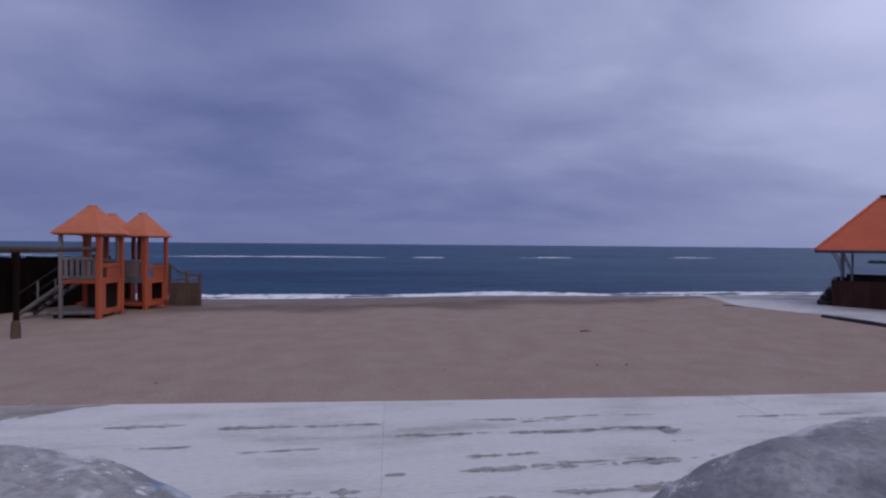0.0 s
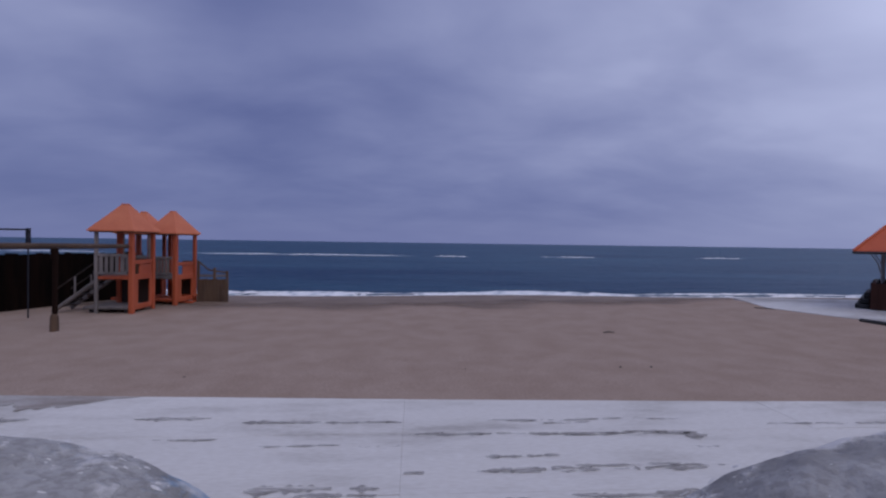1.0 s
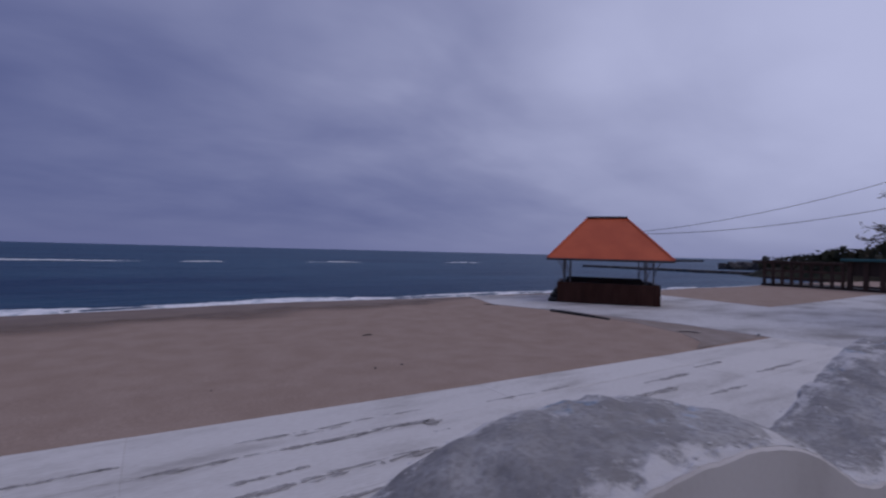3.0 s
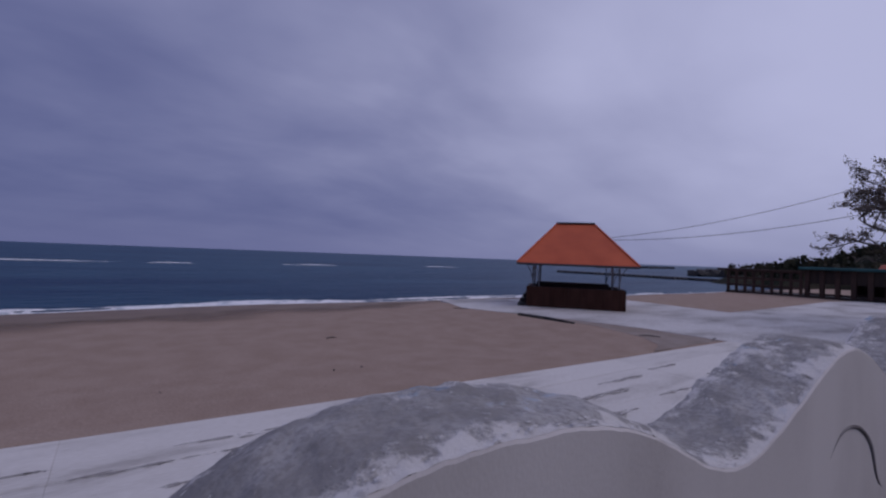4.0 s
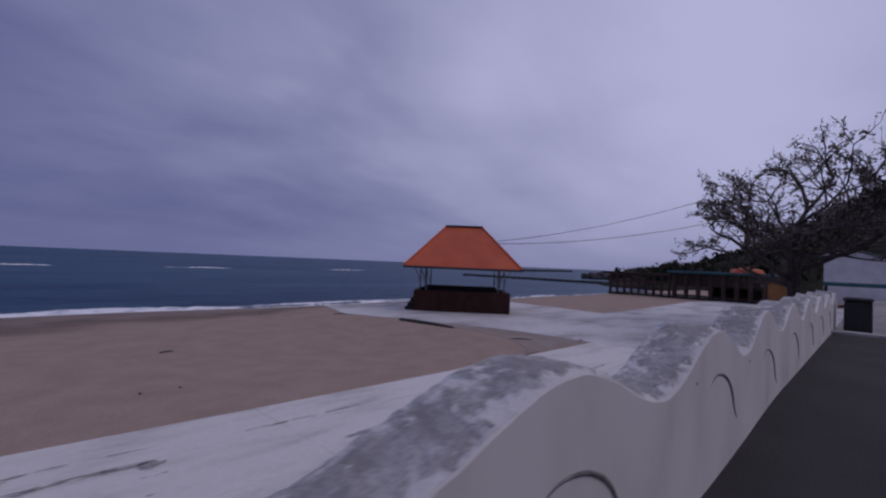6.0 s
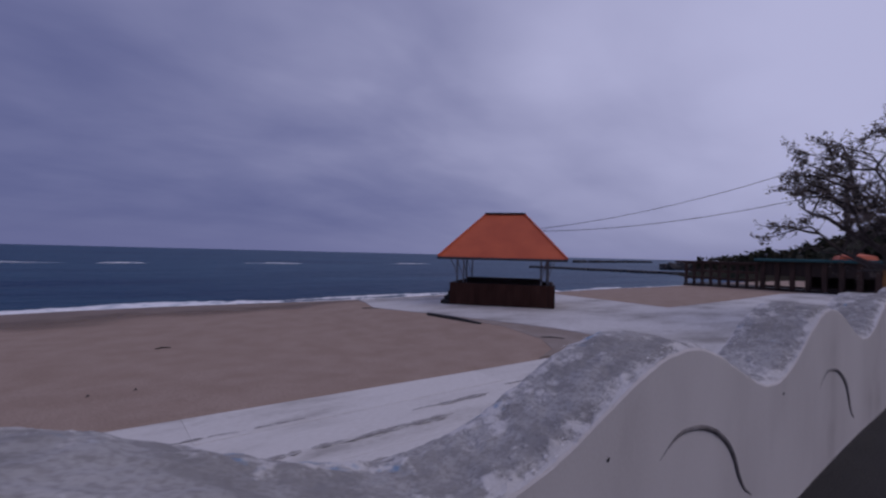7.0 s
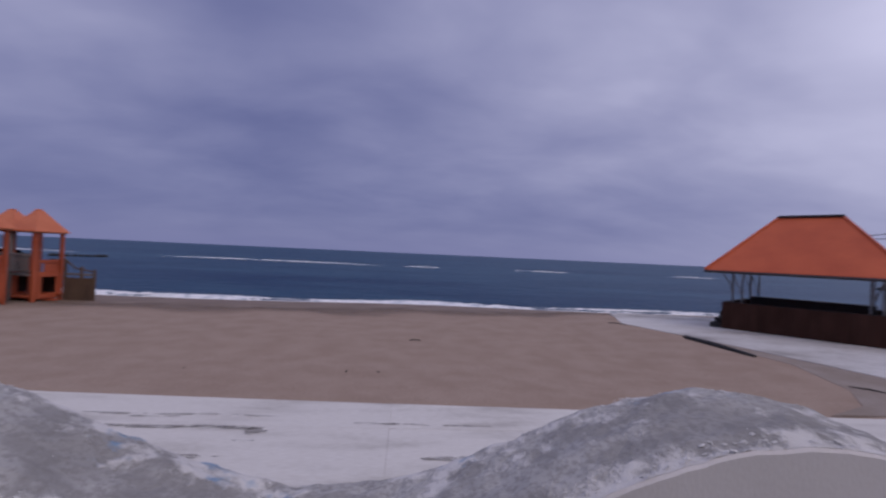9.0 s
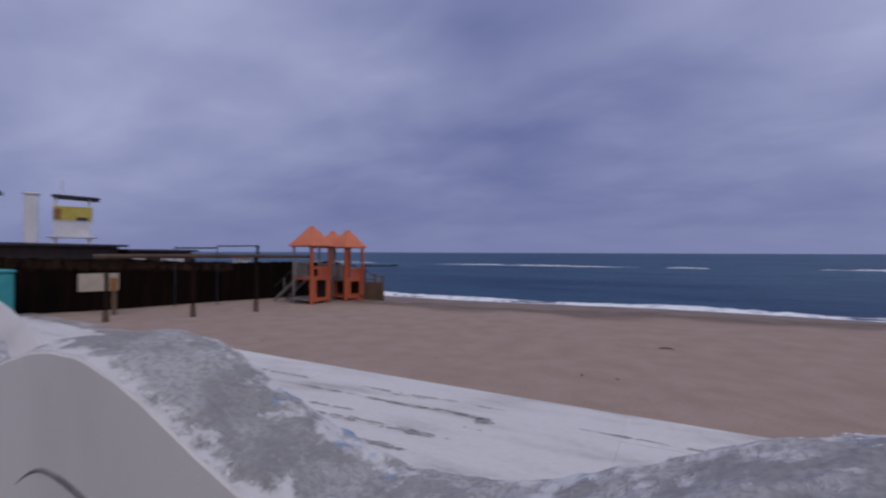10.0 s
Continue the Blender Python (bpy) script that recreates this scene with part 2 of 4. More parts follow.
def coping_material(inner, outer):
    """Bare cement between two ragged margins of whitewash, with crusts of old white and blue paint."""
    m = bpy.data.materials.new("worn_coping")
    m.use_nodes = True
    n, l = m.node_tree.nodes, m.node_tree.links
    bsdf = n["Principled BSDF"]
    bsdf.inputs["Roughness"].default_value, bsdf.inputs["Specular IOR Level"].default_value = 0.92, 0.25
    geo, axes = n.new("ShaderNodeNewGeometry"), n.new("ShaderNodeSeparateXYZ")
    l.new(geo.outputs["Position"], axes.inputs[0])

    def speck(scale, detail, rough=0.6):
        t = n.new("ShaderNodeTexNoise")
        t.inputs["Scale"].default_value, t.inputs["Detail"].default_value, t.inputs["Roughness"].default_value = scale, detail, rough
        l.new(geo.outputs["Position"], t.inputs["Vector"])
        return t.outputs["Fac"]

    def calc(op, a, b):
        k = n.new("ShaderNodeMath")
        k.operation = op
        for i, v in enumerate((a, b)):
            if isinstance(v, (int, float)):
                k.inputs[i].default_value = v
            else:
                l.new(v, k.inputs[i])
        return k.outputs[0]

    def soft(value, a, b):
        r = n.new("ShaderNodeMapRange")
        r.interpolation_type = "SMOOTHSTEP"
        r.inputs["From Min"].default_value, r.inputs["From Max"].default_value = a, b
        l.new(value, r.inputs["Value"])
        return r.outputs[0]

    def blend(fac, a, b):
        x = n.new("ShaderNodeMix")
        x.data_type = "RGBA"
        l.new(fac, x.inputs["Factor"])
        for slot, v in ((6, a), (7, b)):
            if isinstance(v, tuple):
                x.inputs[slot].default_value = (*v, 1)
            else:
                l.new(v, x.inputs[slot])
        return x.outputs[2]

    broad, fine, crumb = speck(2.6, 4.0), speck(55.0, 4.0), speck(11.0, 6.0, 0.66)
    cement = blend(soft(broad, 0.36, 0.64), (0.315, 0.307, 0.300), (0.450, 0.442, 0.434))
    cement = blend(calc("MULTIPLY", soft(fine, 0.42, 0.66), 0.45), cement, (0.17, 0.158, 0.150))
    cement = blend(calc("MULTIPLY", soft(speck(8.0, 5.0), 0.48, 0.60), 0.6), cement, (0.235, 0.227, 0.221))
    near_in = calc("EXPONENT", calc("MULTIPLY", calc("SUBTRACT", axes.outputs[1], inner), -20.0), 0.0)
    near_out = calc("EXPONENT", calc("MULTIPLY", calc("SUBTRACT", outer, axes.outputs[1]), -7.5), 0.0)
    margin = calc("ADD", calc("MULTIPLY", near_in, 0.30), calc("MULTIPLY", near_out, 0.20))
    score = calc("ADD", calc("ADD", calc("MULTIPLY", crumb, 0.80), calc("MULTIPLY", speck(2.3, 3.0), 0.45)), margin)
    white = calc("MULTIPLY", soft(score, 0.715, 0.84), 0.88)
    blue = calc("MULTIPLY", soft(speck(4.5, 4.0), 0.545, 0.63), soft(calc("ADD", crumb, near_out), 0.62, 0.95))
    paint = blend(blue, (0.67, 0.655, 0.64), (0.22, 0.34, 0.48))
    color = blend(white, cement, paint)
    l.new(color, bsdf.inputs["Base Color"])
    relief = calc("ADD", calc("ADD", calc("MULTIPLY", fine, 0.35), crumb), calc("MULTIPLY", white, 0.55))
    bp = n.new("ShaderNodeBump")
    bp.inputs["Strength"].default_value, bp.inputs["Distance"].default_value = 0.6, 0.016
    l.new(relief, bp.inputs["Height"])
    l.new(bp.outputs[0], bsdf.inputs["Normal"])
    return m


WALL_IN, WALL_OUT = 0.80, 1.24
COPING = coping_material(WALL_IN, WALL_OUT)


def scuffed(mat, scale, low, high):
    """Lets what lies below show through a worn film, in streaks along x."""
    nt = mat.node_tree
    out = next(n for n in nt.nodes if n.type == "OUTPUT_MATERIAL")
    surface = out.inputs[0].links[0].from_socket
    geo, m, spots, step = (nt.nodes.new(k) for k in ("ShaderNodeNewGeometry", "ShaderNodeMapping", "ShaderNodeTexNoise", "ShaderNodeMapRange"))
    m.inputs["Scale"].default_value = scale
    nt.links.new(geo.outputs["Position"], m.inputs[0])
    spots.inputs["Scale"].default_value, spots.inputs["Detail"].default_value = 1.0, 5.0
    nt.links.new(m.outputs[0], spots.inputs["Vector"])
    step.inputs["From Min"].default_value, step.inputs["From Max"].default_value = low, high
    nt.links.new(spots.outputs["Fac"], step.inputs["Value"])
    clear, mix = nt.nodes.new("ShaderNodeBsdfTransparent"), nt.nodes.new("ShaderNodeMixShader")
    nt.links.new(step.outputs[0], mix.inputs[0])
    nt.links.new(clear.outputs[0], mix.inputs[1])
    nt.links.new(surface, mix.inputs[2])
    nt.links.new(mix.outputs[0], out.inputs[0])


scuffed(STREAK, (3.0, 26.0, 1.0), 0.36, 0.62)


def sea_material():
    m = bpy.data.materials.new("sea_water")
    m.use_nodes = True
    n, l = m.node_tree.nodes, m.node_tree.links
    b = n["Principled BSDF"]
    b.inputs["Roughness"].default_value = 0.42
    b.inputs["IOR"].default_value = 1.33
    b.inputs["Specular IOR Level"].default_value = 0.13
    tc = n.new("ShaderNodeTexCoord")
    cr = n.new("ShaderNodeValToRGB")
    cr.color_ramp.elements[0].position, cr.color_ramp.elements[0].color = 0.45, (0.006, 0.038, 0.096, 1)
    cr.color_ramp.elements[1].position, cr.color_ramp.elements[1].color = 0.70, (0.037, 0.104, 0.168, 1)
    # wave shading put into the colour: long dark bands far out, short ruffles near the shore
    total = None
    for stretch, share in (((0.03, 0.14, 1), 0.45), ((0.005, 0.022, 1), 0.35), ((0.16, 0.62, 1), 0.35)):
        m3, band, times = n.new("ShaderNodeMapping"), n.new("ShaderNodeTexNoise"), n.new("ShaderNodeMath")
        m3.inputs["Scale"].default_value = stretch
        l.new(tc.outputs["Object"], m3.inputs[0])
        band.inputs["Scale"].default_value, band.inputs["Detail"].default_value = 1.0, 4.0
        l.new(m3.outputs[0], band.inputs["Vector"])
        times.operation = "MULTIPLY"
        l.new(band.outputs["Fac"], times.inputs[0])
        times.inputs[1].default_value = share
        if total is None:
            total = times.outputs[0]
        else:
            more = n.new("ShaderNodeMath")
            l.new(total, more.inputs[0])
            l.new(times.outputs[0], more.inputs[1])
            total = more.outputs[0]
    l.new(total, cr.inputs[0])
    l.new(cr.outputs[0], b.inputs["Base Color"])
    chop = n.new("ShaderNodeTexNoise")
    mp2 = n.new("ShaderNodeMapping")
    mp2.inputs["Scale"].default_value = (0.5, 1.3, 1)
    l.new(tc.outputs["Object"], mp2.inputs[0])
    chop.inputs["Scale"].default_value, chop.inputs["Detail"].default_value = 1.2, 5.0
    l.new(mp2.outputs[0], chop.inputs["Vector"])
    bp = n.new("ShaderNodeBump")
    bp.inputs["Strength"].default_value, bp.inputs["Distance"].default_value = 0.8, 0.3
    l.new(chop.outputs["Fac"], bp.inputs["Height"])
    l.new(bp.outputs[0], b.inputs["Normal"])
    return m


SEA = sea_material()


# ---- mesh helpers ----
def finish(name, bm, mat, parent=None, label="", smooth=False):
    me = bpy.data.meshes.new(name)
    bm.normal_update()
    bm.to_mesh(me)
    bm.free()
    if smooth:
        for p in me.polygons:
            p.use_smooth = True
    me.materials.append(mat)
    ob = new(name, me)
    if parent:
        ob.parent = parent
    if label:
        ob["label"] = label
    return ob


def part(name, bm, mat, parent, label="", smooth=False):
    return finish(name, bm, mat, parent, label, smooth)


def empty(name, m=None):
    ob = new(name)
    if m:
        ob.matrix_world = m
    return ob


def add_box(bm, lo, hi, bevel=0.0, m=None):
    verts = bmesh.ops.create_cube(bm, size=1.0)["verts"]
    s = [hi[i] - lo[i] for i in range(3)]
    c = [(hi[i] + lo[i]) / 2 for i in range(3)]
    bmesh.ops.transform(bm, matrix=Matrix.LocRotScale(c, None, s), verts=verts)
    if bevel:
        edges = list({e for v in verts for e in v.link_edges})
        out = bmesh.ops.bevel(bm, geom=edges, offset=bevel, segments=1, affect="EDGES")
        verts = list({v for f in out["faces"] for v in f.verts} | {v for v in verts if v.is_valid})
    if m:
        bmesh.ops.transform(bm, matrix=m, verts=verts)
    return bm


def box(lo, hi, bevel=0.0, m=None):
    return add_box(bmesh.new(), lo, hi, bevel, m)


def add_tube(bm, points, radii, sides=8):
    """A tapered tube through the points, closed at both ends."""
    pts = [Vector(p) for p in points]
    if isinstance(radii, (int, float)):
        radii = [radii] * len(pts)
    rings = []
    for i, p in enumerate(pts):
        d = (pts[min(i + 1, len(pts) - 1)] - pts[max(i - 1, 0)]).normalized()
        u = d.cross(Vector((0.13, 0.21, 0.97)))
        if u.length < 0.05:
            u = d.cross(Vector((1, 0, 0)))
        u.normalize()
        w = d.cross(u)
        rings.append([bm.verts.new(p + radii[i] * (math.cos(a) * u + math.sin(a) * w)) for a in (2 * math.pi * k / sides for k in range(sides))])
    for a, b in zip(rings, rings[1:]):
        for k in range(sides):
            bm.faces.new((a[k], a[(k + 1) % sides], b[(k + 1) % sides], b[k]))
    bm.faces.new(rings[0][::-1])
    bm.faces.new(rings[-1])
    return bm


def tube(points, radii, sides=8):
    return add_tube(bmesh.new(), points, radii, sides)


def grid(xs, ys, z):
    """A sheet over xs by ys with heights z(x, y)."""
    bm = bmesh.new()
    rows = [[bm.verts.new((x, y, z(x, y))) for x in xs] for y in ys]
    for a, b in zip(rows, rows[1:]):
        for i in range(len(xs) - 1):
            bm.faces.new((a[i], a[i + 1], b[i + 1], b[i]))
    return bm


def span(a, b, n):
    return [a + (b - a) * i / (n - 1) for i in range(n)]


def solid(outline, z0, z1, bevel=0.0):
    """A slab with the outline, counter-clockwise, from z0 to z1."""
    bm = bmesh.new()
    low = [bm.verts.new((x, y, z0)) for x, y in outline]
    top = [bm.verts.new((x, y, z1)) for x, y in outline]
    bm.faces.new(low[::-1])
    cap = bm.faces.new(top)
    n = len(outline)
    for i in range(n):
        bm.faces.new((low[i], low[(i + 1) % n], top[(i + 1) % n], top[i]))
    if bevel:
        bmesh.ops.bevel(bm, geom=list(cap.edges), offset=bevel, segments=2, affect="EDGES")
    return bm


# ---- ground, sea ----
SEA_Z = -0.30


def shore(x):
    return 21.9 + 0.5 * math.sin(x * 0.11 + 0.6) + 0.25 * math.sin(x * 0.37)


def beach(x, y):
    s = shore(x)
    n = 0.014 * noise.noise((x * 0.35, y * 0.35, 0)) + 0.010 * noise.noise((x * 1.3, y * 1.3, 4))
    n += 0.11 * max(0.0, min(1.0, (9.5 - y) / 3))
    n = max(n, 0.138 * max(0.0, min(1.0, (x - 9.6) / 2.0)) * max(0.0, min(1.0, (21 - y) / 3)))
    if y < 1.0:
        return -0.4
    if y < s - 5:
        return n
    if y < s + 8:
        k = (y - s + 5) / 5
        return n * max(0.2, 1 - 0.5 * k) - 0.30 * k ** 1.5 if k < 1.0 else -0.30 - 0.12 * (y - s)
    return -1.3 - 0.002 * min(500, y - s)


gx = [-4000, -1200, -400, -150, -80] + span(-45, 60, 170) + [80, 120, 200, 400, 1200, 4000]
gy = [-3000, -600, -120, -40, 0.5, 1.4] + span(2, 27, 95) + [30, 36, 60, 150, 500, 1500, 4500]
ground = finish("ground", grid(gx, gy, beach), SAND, smooth=True)
tagged(ground, "dry brownish beach sand, trodden and uneven", "sand", kind="structure")

# the damp margin fades into the dry sand along an uneven line
def fade_margin(mat):
    nt = mat.node_tree
    out = next(n for n in nt.nodes if n.type == "OUTPUT_MATERIAL")
    surface = out.inputs[0].links[0].from_socket
    geo = nt.nodes.new("ShaderNodeNewGeometry")
    axes = nt.nodes.new("ShaderNodeSeparateXYZ")
    nt.links.new(geo.outputs["Position"], axes.inputs[0])
    patch = nt.nodes.new("ShaderNodeTexNoise")
    patch.inputs["Scale"].default_value, patch.inputs["Detail"].default_value = 0.35, 6.0
    nt.links.new(geo.outputs["Position"], patch.inputs["Vector"])

    def calc(op, a, b):
        n = nt.nodes.new("ShaderNodeMath")
        n.operation, n.use_clamp = op, False
        for i, v in enumerate((a, b)):
            if isinstance(v, (int, float)):
                n.inputs[i].default_value = v
            else:
                nt.links.new(v, n.inputs[i])
        return n.outputs[0]

    # margin line: y = 15.5 + 0.16 x, level beyond x = -2, one to three metres soft
    across = calc("SUBTRACT", axes.outputs[1], calc("ADD", calc("MULTIPLY", calc("MAXIMUM", axes.outputs[0], -2.0), 0.16), 15.5))
    across = calc("ADD", across, calc("MULTIPLY", calc("SUBTRACT", patch.outputs[0], 0.5), 4.0))
    step = nt.nodes.new("ShaderNodeMapRange")
    step.interpolation_type = "SMOOTHSTEP"
    step.inputs["From Min"].default_value, step.inputs["From Max"].default_value = -0.3, 2.6
    nt.links.new(across, step.inputs["Value"])
    clear = nt.nodes.new("ShaderNodeBsdfTransparent")
    mix = nt.nodes.new("ShaderNodeMixShader")
    nt.links.new(step.outputs[0], mix.inputs[0])
    nt.links.new(clear.outputs[0], mix.inputs[1])
    nt.links.new(surface, mix.inputs[2])
    nt.links.new(mix.outputs[0], out.inputs[0])


fade_margin(WET_SAND)
wet = finish("wet_sand", grid(span(-45, 24, 260), span(0, 1, 50), lambda x, y: 0), WET_SAND, smooth=True)
for v in wet.data.vertices:
    x, k = v.co.x, v.co.y
    y0 = min(12.7 + 0.16 * max(x, -2), shore(x) - 3)
    v.co.y = y0 + k * (shore(x) + 1.5 - y0)
    v.co.z = beach(x, v.co.y) + 0.016
tagged(wet, "dark wet sand along the waterline", "wet sand", kind="structure")


def swell(x, y):
    far = max(0.0, 1 - (y - 22) / 260)
    z = 0.004 * far * math.sin(y * 0.55 + 1.6 * noise.noise((x * 0.03, y * 0.02, 1)) * 3)
    return SEA_Z + z * min(1, max(0, (y - 22) / 9)) + 0.006 * far * noise.noise((x * 0.25, y * 0.8, 2))


sx = [-4000, -1500, -600, -250] + span(-130, 150, 150) + [260, 600, 1500, 4000]
sy = span(19.5, 60, 70) + span(62, 140, 40) + [170, 230, 340, 600, 1200, 2400, 4600]
sea = finish("water", grid(sx, sy, swell), SEA, smooth=True)
tagged(sea, "dark blue choppy sea under cloud", "sea", kind="structure")


def foam_band(name, x0, x1, n, line, width, z, seed, lift=0.05, patchy=0.0):
    """A ragged strip of foam along line(x), broken where it thins out."""
    bm = bmesh.new()
    prev = None
    for x in span(x0, x1, n):
        big = noise.noise((x * 0.10, seed, 0)) + 0.6 * noise.noise((x * 0.31, seed, 3))
        w = width * (0.30 - patchy + 0.9 * big + 0.22 * noise.noise((x * 1.4, seed, 5)) + 0.14 * noise.noise((x * 4.3, seed, 5)))
        taper = max(0.02, math.sin(math.pi * min(1, max(0, (x - x0) / (x1 - x0))))) ** 0.7
        w = max(w, 0.10 * width if patchy <= 0 else 0) * taper
        if w < 0.012:
            prev = None
            continue
        y = line(x) + 0.16 * noise.noise((x * 0.6, seed, 9)) + 0.07 * noise.noise((x * 2.4, seed, 2))
        tall = lift * taper * min(1, w / (0.3 * width))
        row = [bm.verts.new((x, y + k * w, z(x, y + k * w) + tall * (h + 0.5 * h * noise.noise((x * 2.0, k * 3, seed))))) for k, h in ((0, 0.0), (0.12, 0.55), (0.35, 1.0), (0.7, 0.7), (1.0, 0.0))]
        if prev:
            for i in range(4):
                bm.faces.new((prev[i], row[i], row[i + 1], prev[i + 1]))
        prev = row
    ob = finish(name, bm, FOAM, smooth=True)
    return tagged(ob, "white broken foam of a small wave", "foam", kind="stuff")


foam_band("shore_foam", -45, 60, 900, lambda x: shore(x) - 0.1, 2.3, lambda x, y: max(SEA_Z, beach(x, y)) + 0.02, 1.0, 0.10)
foam_band("shore_foam", -30, 3.5, 500, lambda x: shore(x) + 0.9 + 0.5 * noise.noise((x * 0.07, 3, 0)), 1.5, lambda x, y: swell(x, y) + 0.02, 6.0, 0.10, -0.12)
foam_band("shore_foam", 9, 24, 300, lambda x: shore(x) + 0.9, 0.9, lambda x, y: swell(x, y) + 0.02, 9.0, 0.08, -0.05)
for x0, x1, y, w, s in ((-42, 0, 85, 1.5, 2.0), (3, 10, 84, 0.7, 7.0), (24, 36, 88, 1.3, 3.0), (-80, -56, 88, 1.2, 4.0), (58, 70, 92, 1.2, 5.0)):
    foam_band("breaker", x0, x1, 160, lambda x, y=y, s=s: y + 1.5 * noise.noise((x * 0.05, s, 2)), w, lambda x, yy: swell(x, yy) + 0.03, s, 0.16, -0.2)

# ---- promenade and hill ----
def promenade_z(x):
    k = min(1.0, max(0.0, (x - 4.8) / 3.5))
    return 0.76 + 0.11 * k * k * (3 - 2 * k)


bm = bmesh.new()
prev = None
for x in [-70, -20] + span(-6, 17.2, 60):
    ring = [bm.verts.new(p) for p in ((x, -9, -0.4), (x, -9, promenade_z(x)), (x, 0.82, promenade_z(x)), (x, 0.82, -0.4))]
    if prev:
        for i in range(4):
            bm.faces.new((prev[i], ring[i], ring[(i + 1) % 4], prev[(i + 1) % 4]))
    else:
        bm.faces.new(ring)
    prev = ring
bm.faces.new(prev[::-1])
bmesh.ops.recalc_face_normals(bm, faces=bm.faces)
promenade = finish("promenade", bm, ASPHALT)
tagged(promenade, "dark worn asphalt promenade behind the parapet", "promenade", kind="structure")
kerb = finish("kerb", box((17.2, -9, -0.4), (17.6, 0.82, 0.95), 0.02), KERB)
tagged(kerb, "pale concrete kerb across the promenade", "kerb", kind="structure")
yard = finish("pavement_yard", box((17.6, -9, -0.4), (70, 0.82, 0.87), 0.0), GREY_STRIP)
tagged(yard, "grey concrete paving past the promenade kerb", "paving", kind="structure")



def hill_z(x, y):
    back = max(0.0, -10 - y) * 0.34
    k = min(1.0, max(0.0, (52 - y) / 75))
    side = 31 * k * k * (3 - 2 * k) * min(1.0, max(0.0, (x - 62) / 90))
    return max(back, side) + 1.2 * noise.noise((x * 0.08, y * 0.08, 0)) * min(1, max(back, side)) - 0.3 - 2.5 * max(0.0, 1 - max(back, side))


hill = finish("hillside", grid(span(-90, 330, 85), span(-70, 54, 40), hill_z), HILL, smooth=True)
tagged(hill, "dark wooded slope above the beach", "hillside", kind="structure")


def clump(bm, c, r, rnd):
    """A ragged mass of leaf cards and twigs round c."""
    for _ in range(int(14 + r * 5)):
        d = Vector((rnd.gauss(0, 1), rnd.gauss(0, 1), abs(rnd.gauss(0, 0.8)))).normalized()
        p = Vector(c) + d * r * rnd.uniform(0.35, 1.0)
        a = Vector((rnd.uniform(-1, 1), rnd.uniform(-1, 1), rnd.uniform(-1, 1))).normalized()
        b = a.orthogonal().normalized()
        s = r * rnd.uniform(0.16, 0.34)
        bm.faces.new([bm.verts.new(p + s * q) for q in (a, b * 0.7, -a * 0.8, -b)])


rnd = random.Random(5)
bm = bmesh.new()
for _ in range(900):
    x, y = rnd.uniform(64, 230), rnd.uniform(-40, 50)
    z = hill_z(x, y)
    if z > 0.6:
        clump(bm, (x, y, z + 0.3), rnd.uniform(1.0, 2.4), rnd)
for _ in range(240):
    x, y = rnd.uniform(18, 75), rnd.uniform(-24, -11)
    clump(bm, (x, y, hill_z(x, y) + 1.0), rnd.uniform(1.0, 2.3), rnd)
woods = finish("woodland", bm, HILL)
tagged(woods, "far dark scrub and trees on the slope", "woods", kind="stuff")

# ---- beach paving ----
SLAB_Z = 0.15


def front(x):
    return 6.46 - 0.047 * x + 0.0012 * x * x


pavement = finish("pavement", solid([(-14.4, 1.1), (46, 1.1), (46, 9.2), (40, 10.4), (23.3, 9.75), (24.2, 17.6), (12.6, 18.3), (11.7, 15.4), (13.0, 12.1), (14.0, 8.6), (14.15, 6.2)]
                                    + [(x, front(x) - 0.06) for x in span(13, -14.4, 16)], -0.3, SLAB_Z - 0.09), GROUT)
tagged(pavement, "whitewashed concrete paving at the edge of the sand", "paving", kind="structure")

ROWS = (1.22, 2.62, 4.18, 5.39)
rnd = random.Random(11)


def quad_slab(pts, z1, bevel=0.015):
    return solid(pts, SLAB_Z - 0.12, z1, bevel)


def front_at(x, row):
    return row if row < 100 else front(x)


# long cast strips beside the sand, with fine joints between them
edges = list(ROWS) + [1000]
CUTS = (-14.4, -9.8, -5.2, -0.72, 4.05, 8.7, 14.1)
for r in range(len(edges) - 1):
    for start, end in zip(CUTS, CUTS[1:]):
        g0, g1 = rnd.uniform(0.0008, 0.003), rnd.uniform(0.0006, 0.002)
        a0, b0 = front_at(start, edges[r]) + g0, front_at(start, edges[r + 1]) - g1
        a1, b1 = front_at(end, edges[r]) + g0, front_at(end, edges[r + 1]) - g1
        part("slab", quad_slab([(start + 0.0006, a0), (end - 0.0006, a1), (end - 0.0006, b1), (start + 0.0006, b0)], SLAB_Z + rnd.uniform(-0.001, 0.003), 0.002), WHITE_SLAB, pavement)

